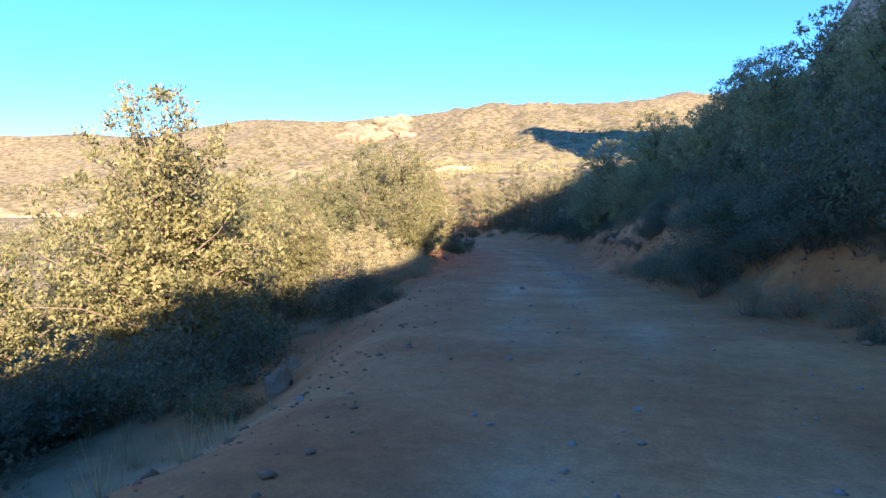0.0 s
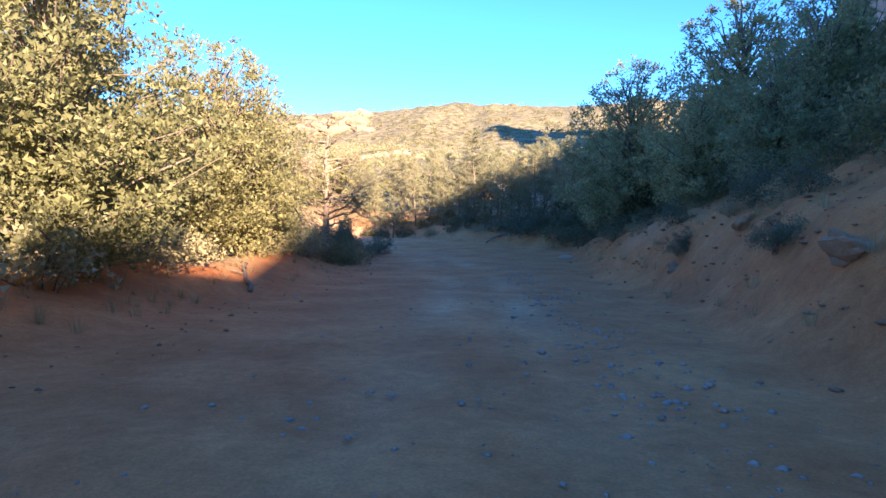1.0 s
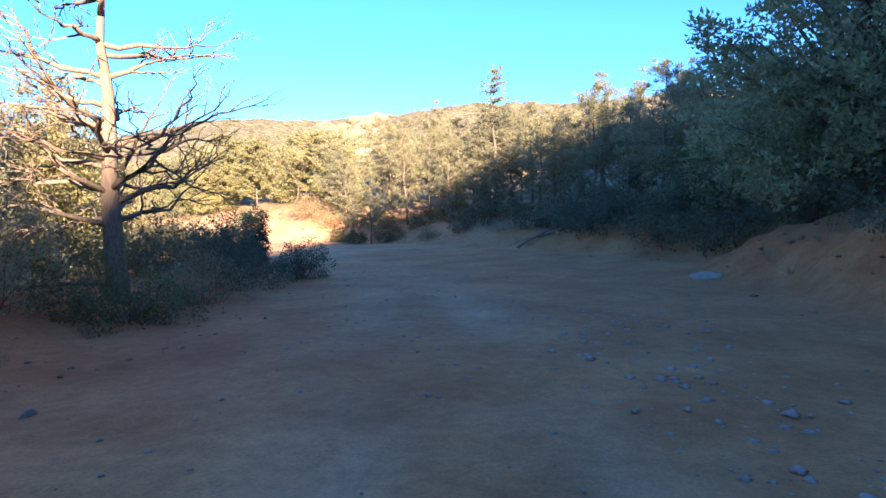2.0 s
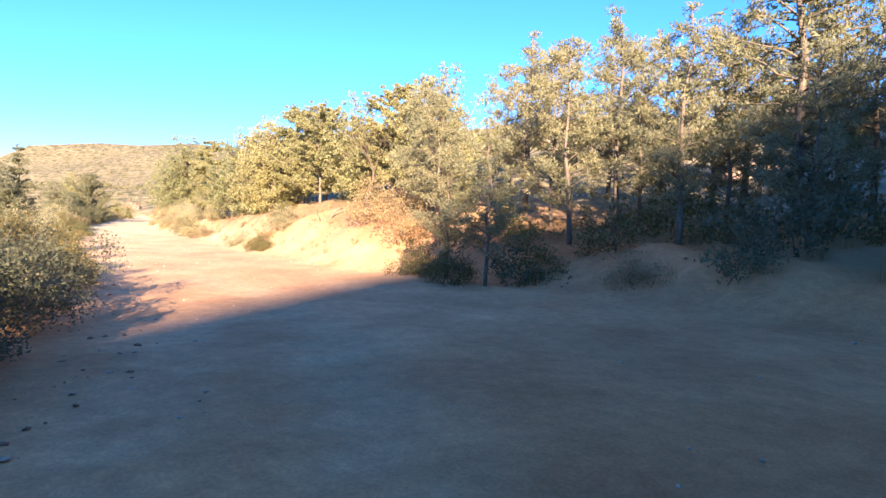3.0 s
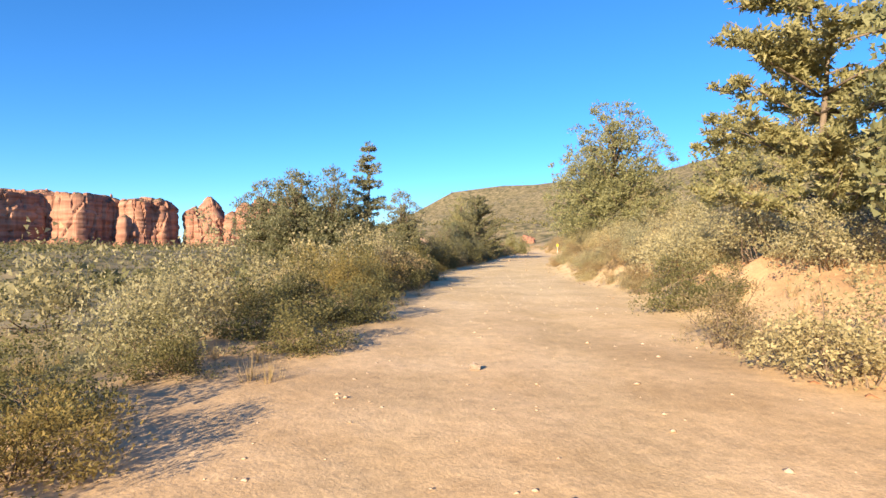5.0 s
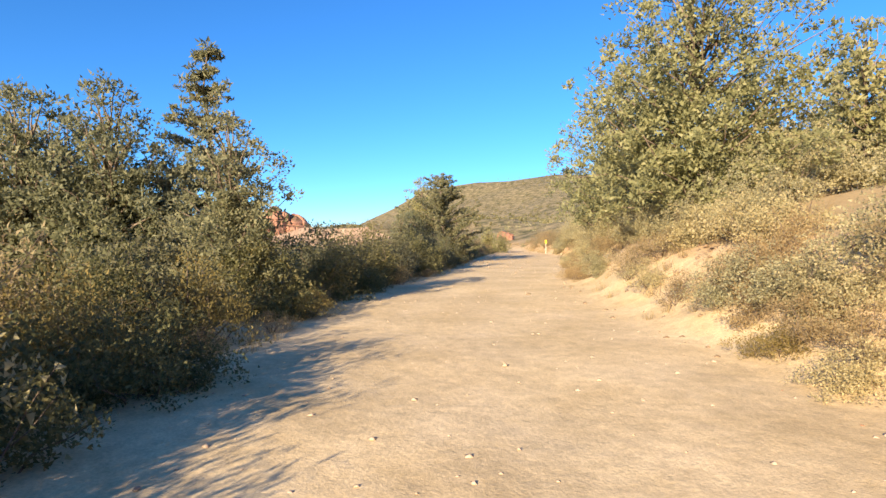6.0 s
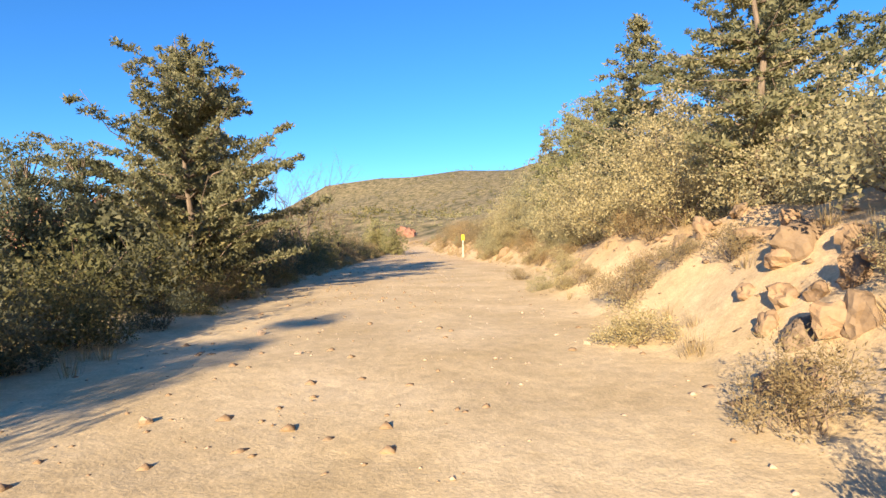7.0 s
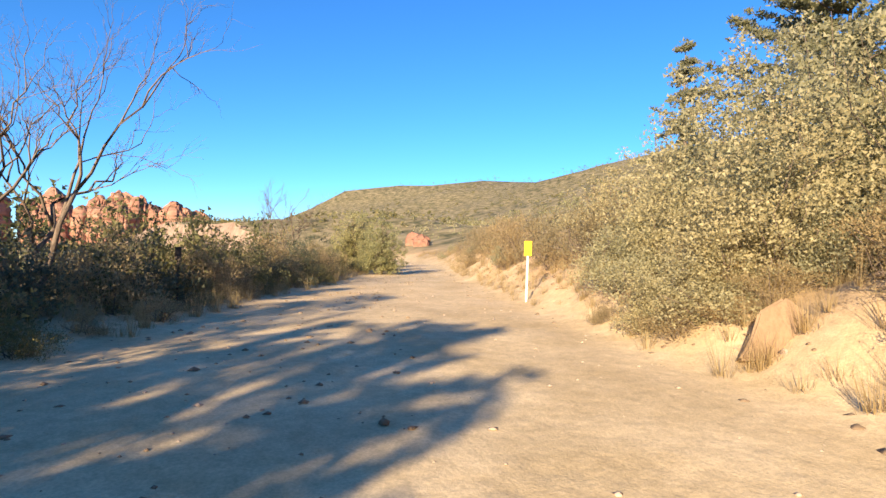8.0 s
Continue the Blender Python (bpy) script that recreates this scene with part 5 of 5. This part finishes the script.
snag.matrix_basis = pose(-16.2, 80.6, height(-16.2, 80.6))

# ---- dry grass ----


def grass(name, label, seed, tufts, lo, hi, spots, blades=34, tall=0.38, material=STRAW):
    rng = np.random.RandomState(seed)
    k = np.minimum(np.searchsorted(ALONG, rng.uniform(lo, hi, tufts)), len(LINE) - 1)
    right = rng.rand(tufts) < 0.55
    e = rng.uniform(*spots, tufts)
    off = np.where(right, LINE[k, 3] + e, -LINE[k, 2] - e)
    x, y = LINE[k, 0] + AHEAD[k, 1] * off, LINE[k, 1] - AHEAD[k, 0] * off
    z = lie(x, y)[0]
    c = np.repeat(np.stack([x, y, z], -1), blades, 0)
    n = len(c)
    t = rng.uniform(0, 6.283, n)
    lean = np.stack([np.cos(t), np.sin(t), np.zeros(n)], -1)
    h = (tall * rng.uniform(0.4, 1.2, n) * np.repeat(rng.uniform(0.5, 1.3, tufts), blades))[:, None]
    foot = c + lean * rng.uniform(0, 0.14, (n, 1))
    side = np.stack([-np.sin(t), np.cos(t), np.zeros(n)], -1) * 0.0035
    tip = foot + lean * h * rng.uniform(0.1, 0.6, (n, 1)) + np.array((0, 0, 1)) * h
    v = np.stack([foot - side, foot + side, tip], 1).reshape(-1, 3)
    me = bpy.data.meshes.new(name)
    me.vertices.add(3 * n)
    me.vertices.foreach_set("co", v.ravel())
    me.loops.add(3 * n)
    me.loops.foreach_set("vertex_index", np.arange(3 * n, dtype=np.int32))
    me.polygons.add(n)
    me.polygons.foreach_set("loop_start", np.arange(0, 3 * n, 3, dtype=np.int32))
    me.update(calc_edges=True)
    me.materials.append(material)
    tagged(new(name, me), label, "grass", kind="stuff")


grass("dry_grass", "straw-coloured dry grass along the track", 81, 2600, 88, 330, (0.2, 4.5), 34, 0.33)
grass("dry_grass", "tall pale dry grass along the sunny verge", 82, 900, 250, 330, (0.1, 2.5), 38, 0.5)
grass("dry_grass", "sparse grey grass on the shaded bank", 83, 900, 88, 165, (1.5, 9), 26, 0.3, DRY)

# ---- wooded hills and distance ----


def scrub_field(name, label, seed, n, near, far, b0, b1, leaves, size, spread_, material, tall=1.0):
    """Small clumps of leaves over the hills, as one mesh."""
    rng = np.random.RandomState(seed)
    r = near * (far / near) ** rng.uniform(0, 1, n * 3)
    b = np.radians(rng.uniform(b0, b1, n * 3))
    x, y = -20 - r * np.sin(b), 60 + r * np.cos(b)
    keep = waves(x, y, 38, seed + 1) + rng.uniform(-1, 1, n * 3) > -0.1
    d = np.min([np.hypot(x - LINE[i, 0], y - LINE[i, 1]) for i in range(0, len(LINE), 6)], axis=0)
    keep &= d > 17
    x, y, r = x[keep][:n], y[keep][:n], r[keep][:n]
    z = lie(x, y)[0]
    grow = (0.5 + rng.rand(len(x))) * np.clip(r / near, 1, 3.0) ** 0.45
    c = np.repeat(np.stack([x, y, z + spread_ * 0.5 * grow * tall], -1), leaves, 0)
    g = np.repeat(grow, leaves)[:, None]
    o = rng.normal(0, 1, c.shape)
    o /= np.linalg.norm(o, axis=1)[:, None]
    o *= spread_ * g * rng.uniform(0.4, 1, (len(c), 1))
    o[:, 2] *= 0.75 * tall
    me = leaf_mesh(name, rng, c + o, size, size * 0.6, material)
    tagged(new(name, me), label, "scrub", kind="stuff")


scrub_field("hillside_scrub", "olive scrub and junipers dotted over hills", 101, 2400, 60, 300, -75, 62, 30, 0.36, 1.0, JUNIPER, 1.2)
scrub_field("hillside_scrub", "yellow-green brush dotted over dry hills", 102, 2200, 60, 330, -75, 62, 22, 0.32, 0.75, OAK)
scrub_field("hillside_scrub", "distant dark scrub dots on high slopes", 103, 7000, 230, 980, -75, 72, 11, 1.05, 1.6, MANZANITA)
scrub_field("hillside_scrub", "valley brush below the red cliffs", 104, 2600, 45, 700, 62, 130, 16, 0.5, 1.0, MANZANITA)


def tower_mesh(seed, wide, deep, high, point, base):
    """One sandstone mass: scree foot, a cliff broken into joint blocks and ledges, and a worn head. point: 0 flat-topped to 1 pyramid."""
    rng = np.random.RandomState(seed)
    off = Vector(rng.uniform(-90, 90, 3))
    around, walls, rings = 120, 26, 14
    rim = 0.97 - 0.55 * point
    rows = [(j / walls * rim, 1.0) for j in range(walls)] + [(None, 1 - j / rings) for j in range(rings)]
    verts = []
    for h, rho in rows:
        for i in range(around):
            t = 2 * math.pi * i / around
            c, d = math.cos(t), math.sin(t)
            r = rho / (abs(c) ** 3.6 + abs(d) ** 3.6) ** (1 / 3.6)
            k = h if h is not None else rim + (1 - rim) * (1 - rho ** 1.6) ** (0.6 + 0.5 * point)
            r *= (1 + 0.8 * max(0.0, 1 - k / 0.3) ** 1.5) * (1 - 0.10 * k)
            p = Vector((c * r * wide / 2, d * r * deep / 2, base + (high - base) * k))
            dist, near = noise.voronoi(Vector((p.x / 15, p.y / 15, p.z / 75)) + off)
            one = math.sin(near[0].dot(Vector((12.9, 78.2, 37.7)))) * 437.5
            one -= math.floor(one)
            crack = max(0.0, 0.12 - (dist[1] - dist[0])) * 22
            push = (one - 0.5) * 5.0 - crack + 2.6 * noise.noise(Vector((p.x * 0.02, p.y * 0.02, p.z * 0.2)) + off) + 5 * noise.noise(p * 0.022 + off)
            push *= 0.35 + 0.65 * min(1.0, k * 4)
            p += Vector((c, d, 0)) * push * min(1.0, rho * 1.6)
            p.z += ((one * 7.3) % 1 - 0.5) * 7 * max(0.0, min(1.0, (k - 0.5) * 3)) - crack * 0.8 * (k > 0.6)
            verts.append(tuple(p))
    last = len(rows) - 1
    faces = [(j * around + i, j * around + (i + 1) % around, (j + 1) * around + (i + 1) % around, (j + 1) * around + i) for j in range(last) for i in range(around)]
    faces.append(tuple(last * around + i for i in range(around)))
    return mesh_from("butte_cliff", verts, faces, RED_ROCK)


def make_butte(label, bearing, dist, towers, turn=45, base=-14):
    """Towers: distance across and behind, width, depth, height, pointedness."""
    ob = rooted("red_butte", label, "rock formation", "red cliffs")
    for i, (u, v, wide, deep, high, point) in enumerate(towers):
        cliff = part("cliff", tower_mesh(int(bearing * 10) + i * 7, wide * 0.9, deep * 0.9, high, point, base), ob)
        cliff.matrix_basis = pose(u, v, 0, 0, 0, turn + 12 * math.sin(i * 2.3))
    b = radians(bearing)
    ob.matrix_basis = pose(-40 - dist * math.sin(b), 85 + dist * math.cos(b), 0, 0, 0, bearing)
    return ob


make_butte("broad flat-topped red sandstone cliff", 93.6, 1000, ((-52, 6, 150, 110, 79, 0.0), (34, 0, 96, 90, 78, 0.0), (70, 8, 40, 60, 76, 0.15), (-6, 22, 110, 80, 84, 0.3), (78, 6, 12, 12, 81, 0.3)), 34)
make_butte("red sandstone cliff with dark vertical joints", 86.3, 990, ((-10, 0, 64, 60, 74, 0.05), (14, 10, 54, 60, 77, 0.25)))
make_butte("dark pointed red sandstone butte", 81.2, 1010, ((0, 0, 66, 70, 82, 0.75), (-16, -4, 50, 50, 64, 0.3)), 62)
make_butte("cluster of rounded red sandstone domes", 76.5, 990, ((0, 8, 110, 60, 62, 0.2), (-26, 2, 50, 50, 73, 0.4), (-2, 6, 56, 56, 82, 0.4), (20, 2, 44, 48, 77, 0.4), (38, 6, 44, 50, 66, 0.45), (-44, -8, 36, 34, 58, 0.4), (2, -18, 38, 30, 58, 0.4)))
make_butte("low rounded pink sandstone dome", 71.9, 980, ((0, 6, 92, 50, 48, 0.3), (-8, 0, 56, 52, 71, 0.5), (24, 6, 56, 50, 57, 0.5)))
make_butte("broad red sandstone cliff farther along the range", 106, 1020, ((-50, 0, 150, 100, 84, 0.1), (60, 10, 140, 100, 88, 0.1)))
make_butte("small red sandstone spire before the cliffs", 88.2, 800, ((0, 0, 14, 14, 38, 0.3), (10, 2, 12, 12, 34, 0.3)))

# ---- pale ledges on the first hill, and the red bank by the far bend ----
rng = np.random.RandomState(61)
for i in range(26):
    b, r, s = radians(rng.uniform(15.8, 21.8)), rng.uniform(420, 590), rng.uniform(3.5, 8.5)
    x, y = 3 - r * math.sin(b), 26 + r * math.cos(b)
    put_rock("rock_outcrop", "pale sunlit rock ledge on the hillside", x, y, (s * 1.5, s * 0.8, s), 200 + i, PALE_ROCK, 0.8, (rng.uniform(-8, 8), rng.uniform(-8, 8), rng.uniform(-25, 60)), s * 0.15, 0.5, "pale ledges")
for i, (x, y, s) in enumerate(((-153, 183, 1.7), (-156, 184.6, 2.1), (-159, 186, 1.8), (-151, 182, 1.2))):
    put_rock("red_rock", "crumbling red rock bank beside the far bend", x, y, (s, s * 0.7, s), 230 + i, RED_ROCK, 0.9, (0, 0, i * 40), s * 0.15, 0.3, "red bank rocks")
